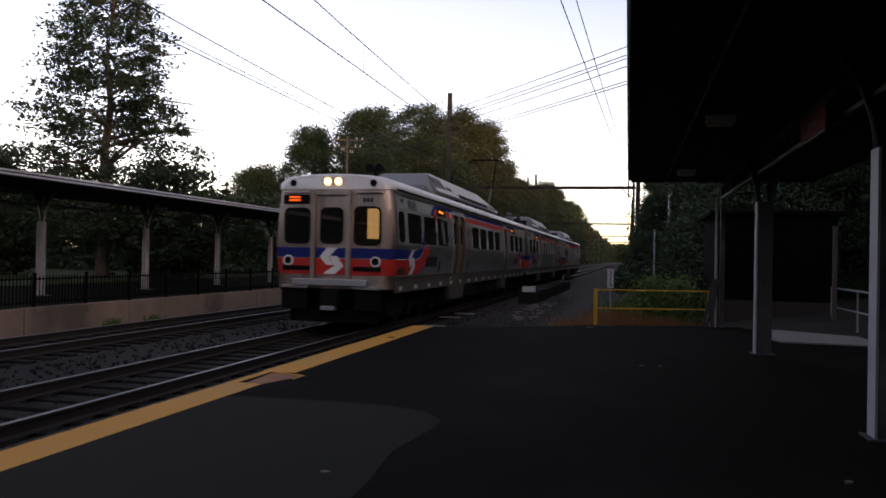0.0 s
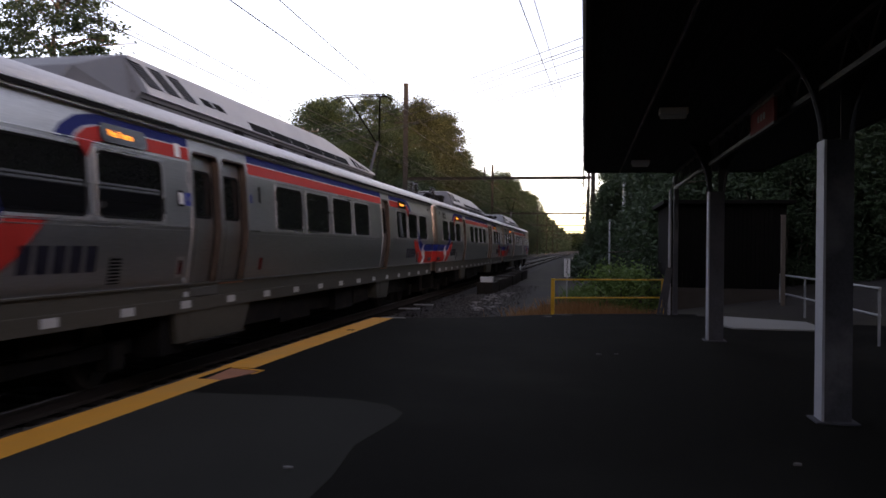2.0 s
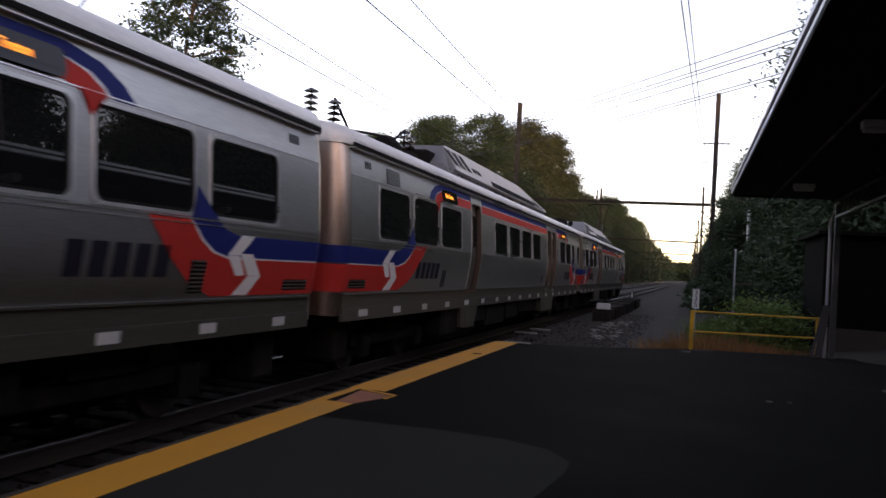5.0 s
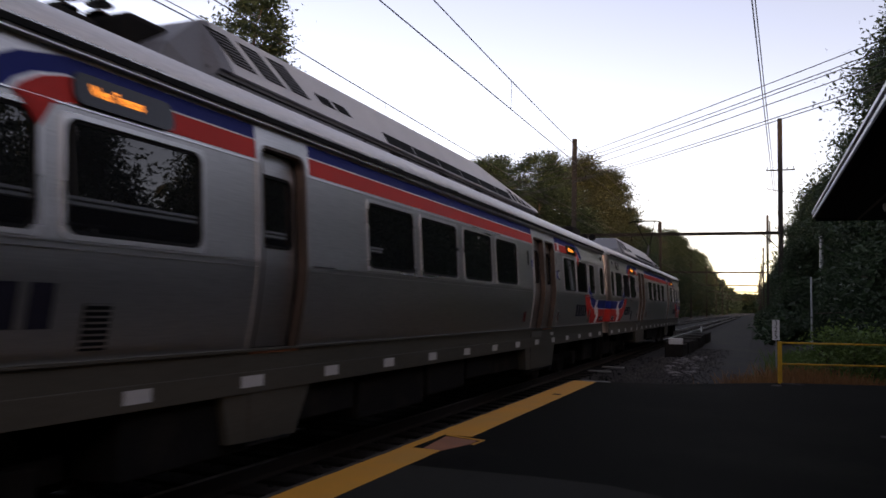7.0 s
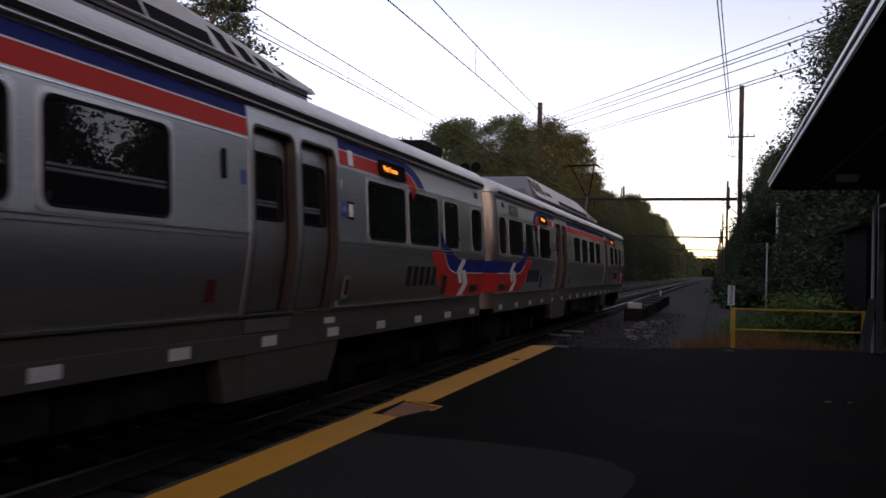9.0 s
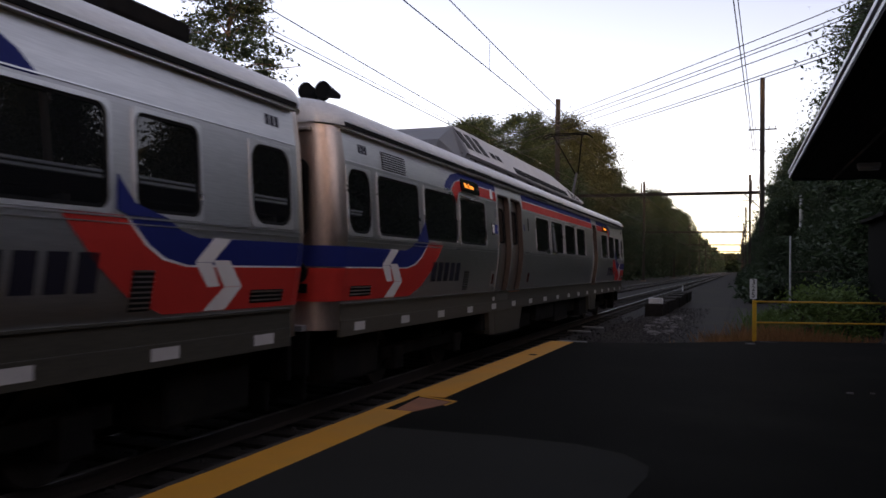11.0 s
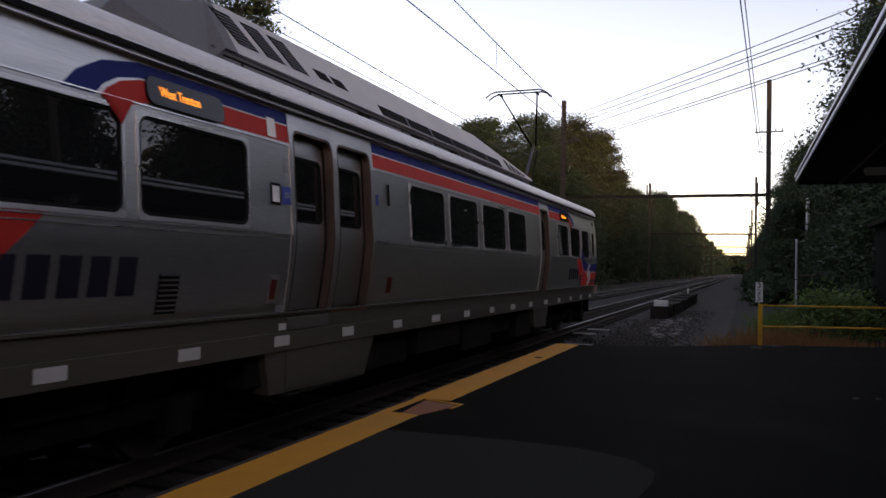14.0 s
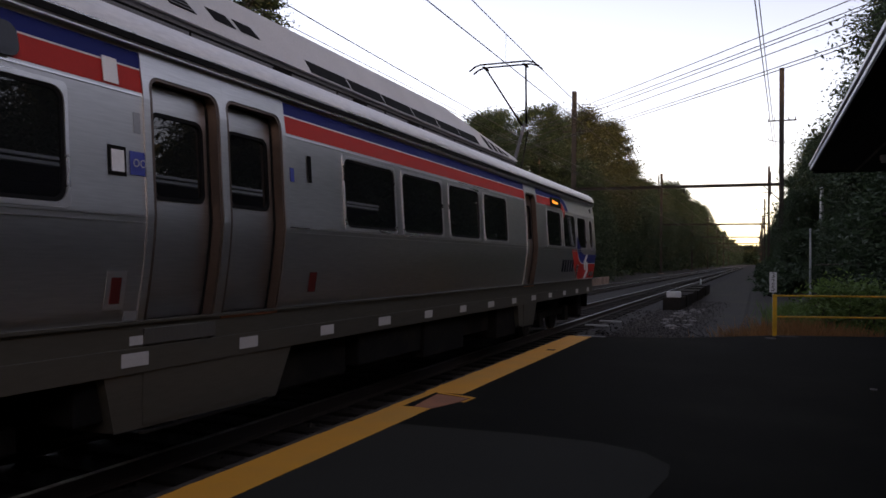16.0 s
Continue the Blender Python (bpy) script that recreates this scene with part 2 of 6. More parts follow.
M = {
    "steel": material("brushed_stainless_steel", (0.64, 0.625, 0.61), 0.36, 1.0, 0.16, 1.2, 0.008, 70, (1, 0.06, 1), (0.40, 0.38, 0.35), 0.3),
    # side steel toned far down, the shade below the body put in its colour
    "steel_low": material("shade_toned_stainless", (0.068, 0.066, 0.054), 0.6, 0.3, 0.2, 1.5, 0.03, 50, (1, 0.1, 1), (0.13, 0.11, 0.085), 0.5, gloss=0.2),
    "roof": material("ribbed_roof_steel", (0.70, 0.69, 0.67), 0.48, 0.4, 0.16, 1.0, 0.02, 40, (1, 0.2, 1), (0.30, 0.29, 0.28), 0.45),
    "hvac": material("grey_air_conditioner_casing", (0.52, 0.51, 0.49), 0.55, 0.2, 0.12, 1.5, 0.03, 40, (1, 1, 1), (0.36, 0.35, 0.33), 0.35),
    # casing grey darkened in its colour to carry shade on nose and base
    "cowl": material("shade_darkened_casing", (0.13, 0.13, 0.135), 0.55, 0.1, 0.2, 1.5, 0.03, 40, (1, 1, 1), (0.08, 0.078, 0.075), 0.5, gloss=0.3),
    "display": material("glossy_display_cover", (0.006, 0.006, 0.007), 0.06, 0.0, 0.1, 5, gloss=0.5),
    "steel_end": material("stained_stainless_steel_end", (0.60, 0.48, 0.42), 0.36, 1.0, 0.28, 2.0, 0.01, 40, (3, 3, 0.35), (0.24, 0.17, 0.13), 0.7),
    "trim": material("polished_steel_trim", (0.86, 0.85, 0.84), 0.30, 0.9, 0.08, 3, 0.0, 60, (1, 0.1, 1)),
    "bronze": material("door_edge_metal", (0.12, 0.080, 0.062), 0.45, 0.6, 0.2, 6, 0.02),
    "blue": material("blue_livery_film", (0.010, 0.023, 0.14), 0.5, 0.0, 0.08, 3, gloss=0.10),
    "red": material("red_livery_film", (0.56, 0.040, 0.032), 0.5, 0.0, 0.08, 3, gloss=0.10),
    "white": material("white_livery_film", (0.74, 0.73, 0.70), 0.45, 0.0, 0.06, 3),
    "navy": material("navy_lettering_film", (0.016, 0.016, 0.026), 0.6, 0.0, 0.08, 3, gloss=0.10),
    "rubber": material("black_rubber", (0.007, 0.007, 0.007), 0.7, 0, 0.2, 8, 0.02, gloss=0.12),
    "black": material("black_paint", (0.006, 0.006, 0.006), 0.8, 0, 0.2, 5, 0.02, gloss=0.08),
    "door": material("dull_steel_plate", (0.10, 0.095, 0.085), 0.55, 0.4, 0.2, 1.5, 0.03, 60, (1, 1, 0.1), (0.16, 0.13, 0.11), 0.5),
    "under": material("dusty_underframe", (0.012, 0.0115, 0.011), 0.85, 0, 0.35, 5, 0.1, 40, (1, 1, 1), (0.035, 0.029, 0.023), 0.4, gloss=0.05),
    "wheel": material("wheel_steel", (0.05, 0.042, 0.038), 0.6, 0.4, 0.3, 8, 0.03),
    "glass": tinted_glass("tinted_window_glass", (0.20, 0.21, 0.21), 0.16),
    "clear": tinted_glass("clear_cab_glass", (0.75, 0.76, 0.74), 0.9),
    "sticker": material("white_reflective_sticker", (0.48, 0.48, 0.465), 0.5, 0, 0.10, 8),
    "interior": material("grey_interior_lining", (0.10, 0.10, 0.10), 0.7, 0, 0.15, 3),
    "seat": material("blue_vinyl_seat", (0.02, 0.03, 0.08), 0.55, 0, 0.15, 4),
    "signred": material("red_notice_plate", (0.45, 0.04, 0.03), 0.5, 0, 0.1, 10),
    "dullred": material("faded_dark_red_panel", (0.10, 0.014, 0.012), 0.8, 0, 0.2, 5, gloss=0.12),
    "signblue": material("blue_notice_plate", (0.03, 0.06, 0.30), 0.5, 0, 0.1, 10),
    "led": glowing("amber_led_text", (1.0, 0.36, 0.06), 0.36),
    "ledred": glowing("orange_led_text", (1.0, 0.16, 0.03), 0.2),
    "lamp": glowing("headlight_glow", (1.0, 0.74, 0.36), 1.1),
    "cabglow": glowing("cab_panel_glow", (1.0, 0.76, 0.38), 0.17),
    "strip": glowing("interior_light_strip", (1.0, 0.97, 0.9), 0.05),
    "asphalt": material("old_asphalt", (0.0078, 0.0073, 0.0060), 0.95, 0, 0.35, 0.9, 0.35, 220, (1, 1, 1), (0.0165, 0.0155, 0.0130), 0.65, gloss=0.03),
    "asphalt_patch": material("paler_asphalt_patch", (0.027, 0.0265, 0.0225), 0.95, 0, 0.2, 0.8, 0.3, 220, gloss=0.03),
    "yellow": material("worn_yellow_paint", (0.66, 0.25, 0.016), 0.75, 0, 0.14, 2.0, 0.12, 120, (1, 1, 1), (0.42, 0.22, 0.05), 0.35),
    "rustpad": material("rust_red_pad", (0.36, 0.115, 0.05), 0.8, 0, 0.22, 6, 0.2, 90, (1, 1, 1), (0.16, 0.07, 0.04), 0.5),
    "concrete": material("weathered_concrete", (0.30, 0.205, 0.155), 0.95, 0, 0.35, 1.4, 0.35, 45, (1, 1, 1), (0.09, 0.075, 0.062), 0.75, gloss=0.1),
    "slab": material("pale_concrete_slab", (0.22, 0.22, 0.205), 0.9, 0, 0.12, 1.4, 0.2, 60, (1, 1, 1), (0.24, 0.24, 0.22), 0.4),
    "kerb": material("platform_edge_timber", (0.05, 0.042, 0.036), 0.9, 0, 0.3, 2, 0.3, gloss=0.12),
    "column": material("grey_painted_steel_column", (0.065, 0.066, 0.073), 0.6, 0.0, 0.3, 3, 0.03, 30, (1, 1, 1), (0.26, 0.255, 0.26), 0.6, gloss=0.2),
    "columnlight": material("pale_grey_column_edge", (0.36, 0.365, 0.38), 0.5, 0.0, 0.10, 4, 0.03, 30, (1, 1, 1), (0.3, 0.26, 0.22), 0.35),
    "soffit": material("dark_painted_soffit_boards", (0.030, 0.032, 0.036), 0.8, 0, 0.25, 1.2, 0.1, 30, (6, 0.2, 1), gloss=0.12),
    "truss": material("dark_truss_paint", (0.022, 0.024, 0.024), 0.6, 0.1, 0.2, 4, 0.03),
    "flashing": material("grey_roof_flashing", (0.62, 0.63, 0.66), 0.45, 0.3, 0.15, 2, 0.05, 30, (1, 0.2, 1), (0.2, 0.2, 0.2), 0.4),
    "roofing": material("dark_canopy_roofing", (0.07, 0.07, 0.075), 0.85, 0, 0.2, 2, 0.2),
    "fixture": material("aged_white_light_box", (0.80, 0.80, 0.78), 0.6, 0, 0.08, 5),
    "timber": material("dark_creosoted_timber", (0.020, 0.017, 0.015), 0.9, 0, 0.35, 2, 0.4, 40, (4, 4, 4), (0.035, 0.030, 0.026), 0.5, 0.25, gloss=0.06),
    "rail": material("rail_side_rust", (0.030, 0.022, 0.018), 0.75, 0.2, 0.3, 4, 0.1),
    "railtop": material("polished_rail_head", (0.20, 0.195, 0.19), 0.45, 1.0, 0.1, 3, 0.0, 60, (1, 0.1, 1)),
    "ballast": material("grey_ballast_stone", (0.023, 0.021, 0.0195), 0.95, 0, 0.35, 9, 0.9, 55, island=0.45, gloss=0.12),
    "gravel": material("pale_crushed_gravel", (0.060, 0.056, 0.052), 0.95, 0, 0.35, 9, 0.9, 55, island=0.5, gloss=0.12),
    "ground": material("gravelly_soil", (0.034, 0.030, 0.027), 0.95, 0, 0.35, 0.7, 0.6, 25, (1, 1, 1), (0.05, 0.048, 0.03), 0.6, gloss=0.12),
    "path": material("cinder_path", (0.034, 0.030, 0.027), 0.95, 0, 0.45, 1.1, 0.5, 30, (1, 1, 1), (0.014, 0.0125, 0.011), 0.8, gloss=0.05),
    "stone": material("pale_rubble_stone", (0.13, 0.122, 0.115), 0.9, 0, 0.2, 6, 0.4, 40, per_object=0.25),
    "lawn": material("shaded_lawn", (0.035, 0.052, 0.020), 0.95, 0, 0.35, 0.6, 0.5, 30, gloss=0.12),
    "grass": leafy("green_weeds", (0.090, 0.170, 0.040), 0.3),
    "drygrass": leafy("russet_dry_grass", (0.36, 0.17, 0.070), 0.3),
    "leaf": leafy("dark_green_leaves", (0.018, 0.043, 0.017), 0.35),
    "leaf_olive": leafy("olive_leaves", (0.022, 0.046, 0.017), 0.35),
    # leaf green warmed to tan, putting low sun on the crowns into the colour
    "leaf_tan": leafy("sun_tinted_leaves", (0.038, 0.049, 0.017), 0.35),
    "leaf_vine": leafy("green_vine_leaves", (0.016, 0.041, 0.014), 0.35),
    "bark": material("grey_brown_bark", (0.075, 0.060, 0.048), 0.95, 0, 0.35, 5, 0.8, 30, (3, 3, 0.6)),
    "polewood": material("weathered_pole_wood", (0.10, 0.08, 0.065), 0.9, 0, 0.3, 3, 0.3, 40, (6, 6, 0.4)),
    "rust": material("brown_rusted_steel", (0.034, 0.027, 0.022), 0.8, 0.2, 0.3, 3, 0.1),
    "galv": material("galvanised_pipe", (0.34, 0.35, 0.35), 0.5, 0.5, 0.15, 5, 0.02),
    "wire": material("weathered_copper_wire", (0.025, 0.023, 0.022), 0.7, 0.2, 0.1, 5),
    "fence": material("black_fence_steel", (0.004, 0.004, 0.004), 0.8, 0.0, 0.2, 6, gloss=0.08),
    "yellowrail": material("yellow_painted_pipe", (0.85, 0.42, 0.03), 0.5, 0, 0.15, 5, 0.03, 60, (1, 1, 1), (0.3, 0.15, 0.03), 0.35),
    "porcelain": material("brown_porcelain", (0.03, 0.018, 0.014), 0.25, 0, 0.1, 6),
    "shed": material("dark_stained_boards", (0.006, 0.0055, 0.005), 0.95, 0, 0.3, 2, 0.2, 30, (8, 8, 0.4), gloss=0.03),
}

n, l = M["steel"].node_tree.nodes, M["steel"].node_tree.links
brush = n.new("ShaderNodeTangent")
brush.direction_type, brush.axis = "RADIAL", "Z"
l.new(brush.outputs[0], n["Principled BSDF"].inputs["Tangent"])
n["Principled BSDF"].inputs["Anisotropic"].default_value = 0.35
n["Principled BSDF"].inputs["Anisotropic Rotation"].default_value = 0.25

# ------------------------------------------------------------------ mesh tools


def part(name, bm, mat, parent=None, label="", smooth=False):
    """Links a bmesh as one mesh object, under a thing or a part."""
    me = bpy.data.meshes.new(name)
    bmesh.ops.recalc_face_normals(bm, faces=bm.faces)
    if smooth:
        for e in bm.edges:
            e.smooth = len(e.link_faces) == 2 and e.calc_face_angle() < 0.6
    bm.to_mesh(me)
    bm.free()
    return part_mesh(name, me, mat, parent, label, smooth)


def part_mesh(name, me, mat, parent=None, label="", smooth=False):
    me.materials.append(mat)
    if smooth:
        me.polygons.foreach_set("use_smooth", [True] * len(me.polygons))
    ob = new(name, me)
    if parent:
        ob.parent = parent
    if label:
        tagged(ob, label)
    return ob


def thing(name, label, category, at=(0, 0, 0), group="", kind=""):
    ob = new(name)
    ob.empty_display_size = 0.2
    ob.location = at
    return tagged(ob, label, category, group, kind)


def box(bm, x0, x1, y0, y1, z0, z1, bevel=0.0):
    v = [bm.verts.new(p) for p in ((x0, y0, z0), (x1, y0, z0), (x1, y1, z0), (x0, y1, z0), (x0, y0, z1), (x1, y0, z1), (x1, y1, z1), (x0, y1, z1))]
    fs = [bm.faces.new([v[i] for i in q]) for q in ((0, 3, 2, 1), (4, 5, 6, 7), (0, 1, 5, 4), (1, 2, 6, 5), (2, 3, 7, 6), (3, 0, 4, 7))]
    if bevel:
        es = list({e for f in fs for e in f.edges})
        bmesh.ops.bevel(bm, geom=es, offset=bevel, segments=2, affect="EDGES", profile=0.5)
    return bm


def boxes(*rows, bevel=0.0):
    bm = bmesh.new()
    for r in rows:
        box(bm, *r, bevel=bevel)
    return bm


def prism(bm, pts, a, b, axis="x"):
    """Extrudes a closed outline between a and b along an axis; outline in the two other axes in order."""
    def place(p, d):
        return {"x": (d, p[0], p[1]), "y": (p[0], d, p[1]), "z": (p[0], p[1], d)}[axis]
    v0, v1 = [bm.verts.new(place(p, a)) for p in pts], [bm.verts.new(place(p, b)) for p in pts]
    n = len(pts)
    bm.faces.new(v0)
    bm.faces.new(v1[::-1])
    for i in range(n):
        bm.faces.new((v0[i], v0[(i + 1) % n], v1[(i + 1) % n], v1[i]))
    return bm


def rounded(y0, y1, z0, z1, r, seg=4):
    """A rounded rectangle's outline, counter-clockwise."""
    out = []
    for cy, cz, a0 in ((y1 - r, z0 + r, -90), (y1 - r, z1 - r, 0), (y0 + r, z1 - r, 90), (y0 + r, z0 + r, 180)):
        for i in range(seg + 1):
            a = radians(a0 + 90 * i / seg)
            out.append((cy + r * math.cos(a), cz + r * math.sin(a)))
    return out


def ring(bm, outer, inner, a, b, axis="x"):
    """A frame of given depth between two outlines with the same number of points."""
    def place(p, d):
        return {"x": (d, p[0], p[1]), "y": (p[0], d, p[1])}[axis]
    rows = [[bm.verts.new(place(p, d)) for p in o] for o, d in ((outer, a), (outer, b), (inner, b), (inner, a))]
    n = len(outer)
    for k in range(4):
        r, s = rows[k], rows[(k + 1) % 4]
        for i in range(n):
            bm.faces.new((r[i], r[(i + 1) % n], s[(i + 1) % n], s[i]))
    return bm


def tube(bm, pts, r, sides=6, close=True):
    """A tube along points; r is one radius or one for each point."""
    pts = [Vector(p) for p in pts]
    rs = r if isinstance(r, (list, tuple)) else [r] * len(pts)
    rows = []
    up = Vector((0, 0, 1))
    for i, p in enumerate(pts):
        d = (pts[min(i + 1, len(pts) - 1)] - pts[max(i - 1, 0)]).normalized()
        side = d.cross(up)
        if side.length < 0.05:
            side = d.cross(Vector((1, 0, 0)))
        side.normalize()
        other = side.cross(d).normalized()
        rows.append([bm.verts.new(p + (side * math.cos(2 * math.pi * k / sides) + other * math.sin(2 * math.pi * k / sides)) * rs[i]) for k in range(sides)])
    for a, b in zip(rows, rows[1:]):
        for k in range(sides):
            bm.faces.new((a[k], a[(k + 1) % sides], b[(k + 1) % sides], b[k]))
    if close:
        bm.faces.new(rows[0][::-1])
        bm.faces.new(rows[-1])
    return bm


def disc(bm, c, r, depth, axis="x", sides=16):
    c = Vector(c)
    d = {"x": Vector((depth / 2, 0, 0)), "y": Vector((0, depth / 2, 0)), "z": Vector((0, 0, depth / 2))}[axis]
    return tube(bm, [c - d, c + d], r, sides)


def text_mesh(name, body, size, mat, parent, m, label="", squeeze=1.0):
    """Built-in lettering as a thin mesh."""
    cu = bpy.data.curves.new(name, "FONT")
    cu.body, cu.size, cu.extrude = body, size, 0.002
    cu.align_x, cu.align_y = "CENTER", "CENTER"
    tmp = bpy.data.objects.new(name, cu)
    me = bpy.data.meshes.new_from_object(tmp)
    bpy.data.objects.remove(tmp)
    for v in me.vertices:
        v.co.x *= squeeze
    me.materials.clear()
    ob = part_mesh(name, me, mat, parent, label)
    ob.matrix_basis = m
    return ob

# ------------------------------------------------------------------ ground, tracks, platforms
rng = random.Random(7)


def setting(name, bm, mat, label, category, parent=None):
    return tagged(part(name, bm, mat, parent), label, category, kind="structure")


def ground_sheet():
    """One rolling sheet out to the horizon."""
    bm = bmesh.new()
    xs = [-3000, -400, -120, -60, -40, -30, -24, -20, -16, -8.6, 0.6, 3, 5, 6.2, 7.5, 9, 12, 16, 24, 40, 80, 200, 3000]
    ys = [-3000, -200, -40, -10, 10, 17, 20, 24, 28, 33, 40, 50, 60, 75, 95, 120, 150, 200, 280, 400, 600, 1200, 4500]
    rows = []
    for y in ys:
        row = []
        for x in xs:
            z = -0.52
            if x < -16:
                z = 0.05 + 0.25 * noise.noise((x * 0.05, y * 0.05, 3))
            elif x > 5.5 and y > 19:
                z = -0.52 + min(1.6, (x - 5.5) * 0.16) + 0.12 * noise.noise((x * 0.2, y * 0.2, 1))
            elif 0.6 < x <= 5.5 and y > 19:
                z = -0.50 + 0.05 * noise.noise((x, y * 0.2, 1))
            row.append(bm.verts.new((x, y, z)))
        rows.append(row)
    for a, b in zip(rows, rows[1:]):
        for i in range(len(xs) - 1):
            bm.faces.new((a[i], a[i + 1], b[i + 1], b[i]))
    return setting("ground", bm, M["ground"], "dark gravelly soil beside the railway tracks", "ground")


ground_sheet()

bm = bmesh.new()
prism(bm, [(-8.55, -0.60), (-8.45, -0.47), (-7.6, -0.42), (-4.7, -0.42), (-4.2, -0.46), (-3.3, -0.46), (-2.9, -0.42), (-0.3, -0.42), (0.3, -0.45), (1.0, -0.62)], -60, 900, "y")
setting("ballast_bed", bm, M["ballast"], "grey crushed stone ballast bed under both tracks", "ballast")
bm = bmesh.new()
prism(bm, [(1.3, -0.60), (1.5, -0.47), (3.9, -0.45), (4.3, -0.60)], 16.5, 420, "y")
setting("cinder_path", bm, M["ground"], "grey cinder service path beside the tracks", "path")


def stones(name, count, x0, x1, y0, y1, z, size, mat, label, seed):
    """Loose stones, many small faceted lumps in one mesh."""
    r = np.random.RandomState(seed)
    base = np.array([(1, 0, 0), (-1, 0, 0), (0, 1, 0), (0, -1, 0), (0, 0, 0.8), (0, 0, -0.8)], float)
    tri = np.array([(0, 2, 4), (2, 1, 4), (1, 3, 4), (3, 0, 4), (2, 0, 5), (1, 2, 5), (3, 1, 5), (0, 3, 5)])
    xs = r.uniform(x0, x1, count) if x1 < 1 else r.triangular(x0, x0 + 0.15 * (x1 - x0), x1, count)
    c = np.stack([xs, y0 + (y1 - y0) * r.uniform(0, 1, count) ** 1.6, np.full(count, z)], 1)
    s = size * r.uniform(0.5, 1.3, (count, 1, 1)) * r.uniform(0.6, 1.2, (count, 1, 3))
    a = r.uniform(0, 6.28, count)
    rot = np.zeros((count, 3, 3))
    rot[:, 0, 0], rot[:, 0, 1], rot[:, 1, 0], rot[:, 1, 1], rot[:, 2, 2] = np.cos(a), -np.sin(a), np.sin(a), np.cos(a), 1
    v = np.einsum("nij,nkj->nki", rot, (base[None] + r.uniform(-0.25, 0.25, (count, 6, 3))) * s) + c[:, None]
    f = (tri[None] + 6 * np.arange(count)[:, None, None]).reshape(-1, 3)
    me = bpy.data.meshes.new(name)
    me.from_pydata(v.reshape(-1, 3).tolist(), [], f.tolist())
    return tagged(part_mesh(name, me, mat), label, "stones", kind="stuff")


stones("ballast_stones", 5200, -8.3, 0.45, 3.0, 34.0, -0.42, 0.045, M["ballast"], "loose grey ballast stones between the rails", 3)
stones("shoulder_stones", 9000, 0.3, 3.2, 17.6, 44.0, -0.45, 0.034, M["gravel"], "loose grey stones on the ballast shoulder", 4)


def rail(parent, x):
    bm = bmesh.new()
    prism(bm, [(x - 0.075, -0.37), (x + 0.075, -0.37), (x + 0.070, -0.355), (x + 0.010, -0.340), (x + 0.010, -0.245), (x + 0.036, -0.235), (x + 0.036, -0.206), (x - 0.036, -0.206), (x - 0.036, -0.235), (x - 0.010, -0.245), (x - 0.010, -0.340), (x - 0.070, -0.355)], -60, 900, "y")
    r = part("rail", bm, M["rail"], parent, "rust-brown steel rail with a polished head")
    bm = bmesh.new()
    prism(bm, [(x - 0.034, -0.2055), (x + 0.034, -0.2055), (x + 0.030, -0.200), (x - 0.030, -0.200)], -60, 900, "y")
    part("rail_head", bm, M["railtop"], r, "bright polished running surface")


def track(name, xc, label):
    """Two rails on timber ties; the near ties are pieces of their own."""
    t = thing(name, label, "railway track", kind="structure")
    rail(t, xc + 0.7525)
    rail(t, xc - 0.7525)
    bm = boxes((-1.28, 1.28, -0.115, 0.115, -0.54, -0.375), bevel=0.012)
    me = bpy.data.meshes.new("tie")
    bm.to_mesh(me)
    bm.free()
    me.materials.append(M["timber"])
    y = 1.0
    while y < 75:
        o = new("tie", me)
        o.parent = t
        o.location = (xc + rng.uniform(-0.05, 0.05), y + rng.uniform(-0.03, 0.03), rng.uniform(-0.012, 0.006))
        o.rotation_euler = (0, 0, rng.uniform(-0.015, 0.015))
        y += 0.56
    bm = bmesh.new()
    while y < 330:
        box(bm, xc - 1.28, xc + 1.28, y - 0.115, y + 0.115, -0.54, -0.375)
        y += 0.56
    tagged(part("far_ties", bm, M["timber"], t), kind="stuff")
    return t


track("track_near", -1.6, "railway track with polished rails on dark timber ties")
track("track_far", -6.15, "second railway track with dull rails on dark ties")

# near platform
bm = bmesh.new()
prism(bm, [(0.58, -30), (15.0, -30), (15.0, 20.7), (7.8, 20.5), (4.75, 19.45), (2.6, 17.65), (1.1, 17.25), (0.58, 17.15)], -0.62, 0.0, "z")
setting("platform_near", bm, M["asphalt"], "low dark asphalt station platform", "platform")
bm = bmesh.new()
for k in range(24):
    y = -30 + k * 1.965
    box(bm, 0.49 + rng.uniform(-0.008, 0.008), 0.575, y + 0.006, y + 1.955, -0.5, -0.006 + rng.uniform(-0.006, 0.003), bevel=0.006)
setting("platform_edge", bm, M["kerb"], "dark worn edge timbers along the platform", "platform edge")


def ragged(x0, x1, y0, y1, step, amount, seed):
    """A long painted band with slightly uneven edges."""
    r = random.Random(seed)
    n = max(2, int((y1 - y0) / step))
    left = [(x0 + r.uniform(-amount, amount), y0 + (y1 - y0) * i / n) for i in range(n + 1)]
    right = [(x1 + r.uniform(-amount, amount) * 0.5, y0 + (y1 - y0) * i / n) for i in range(n + 1)]
    return left, right


def flat(bm, left, right, z0, z1):
    for a, b, c, d in zip(left, left[1:], right[1:], right):
        prism(bm, [a, d, c, b], z0, z1, "z")
    return bm


stripe = thing("edge_stripe", "worn yellow paint stripe along the platform edge", "painted stripe", kind="structure")
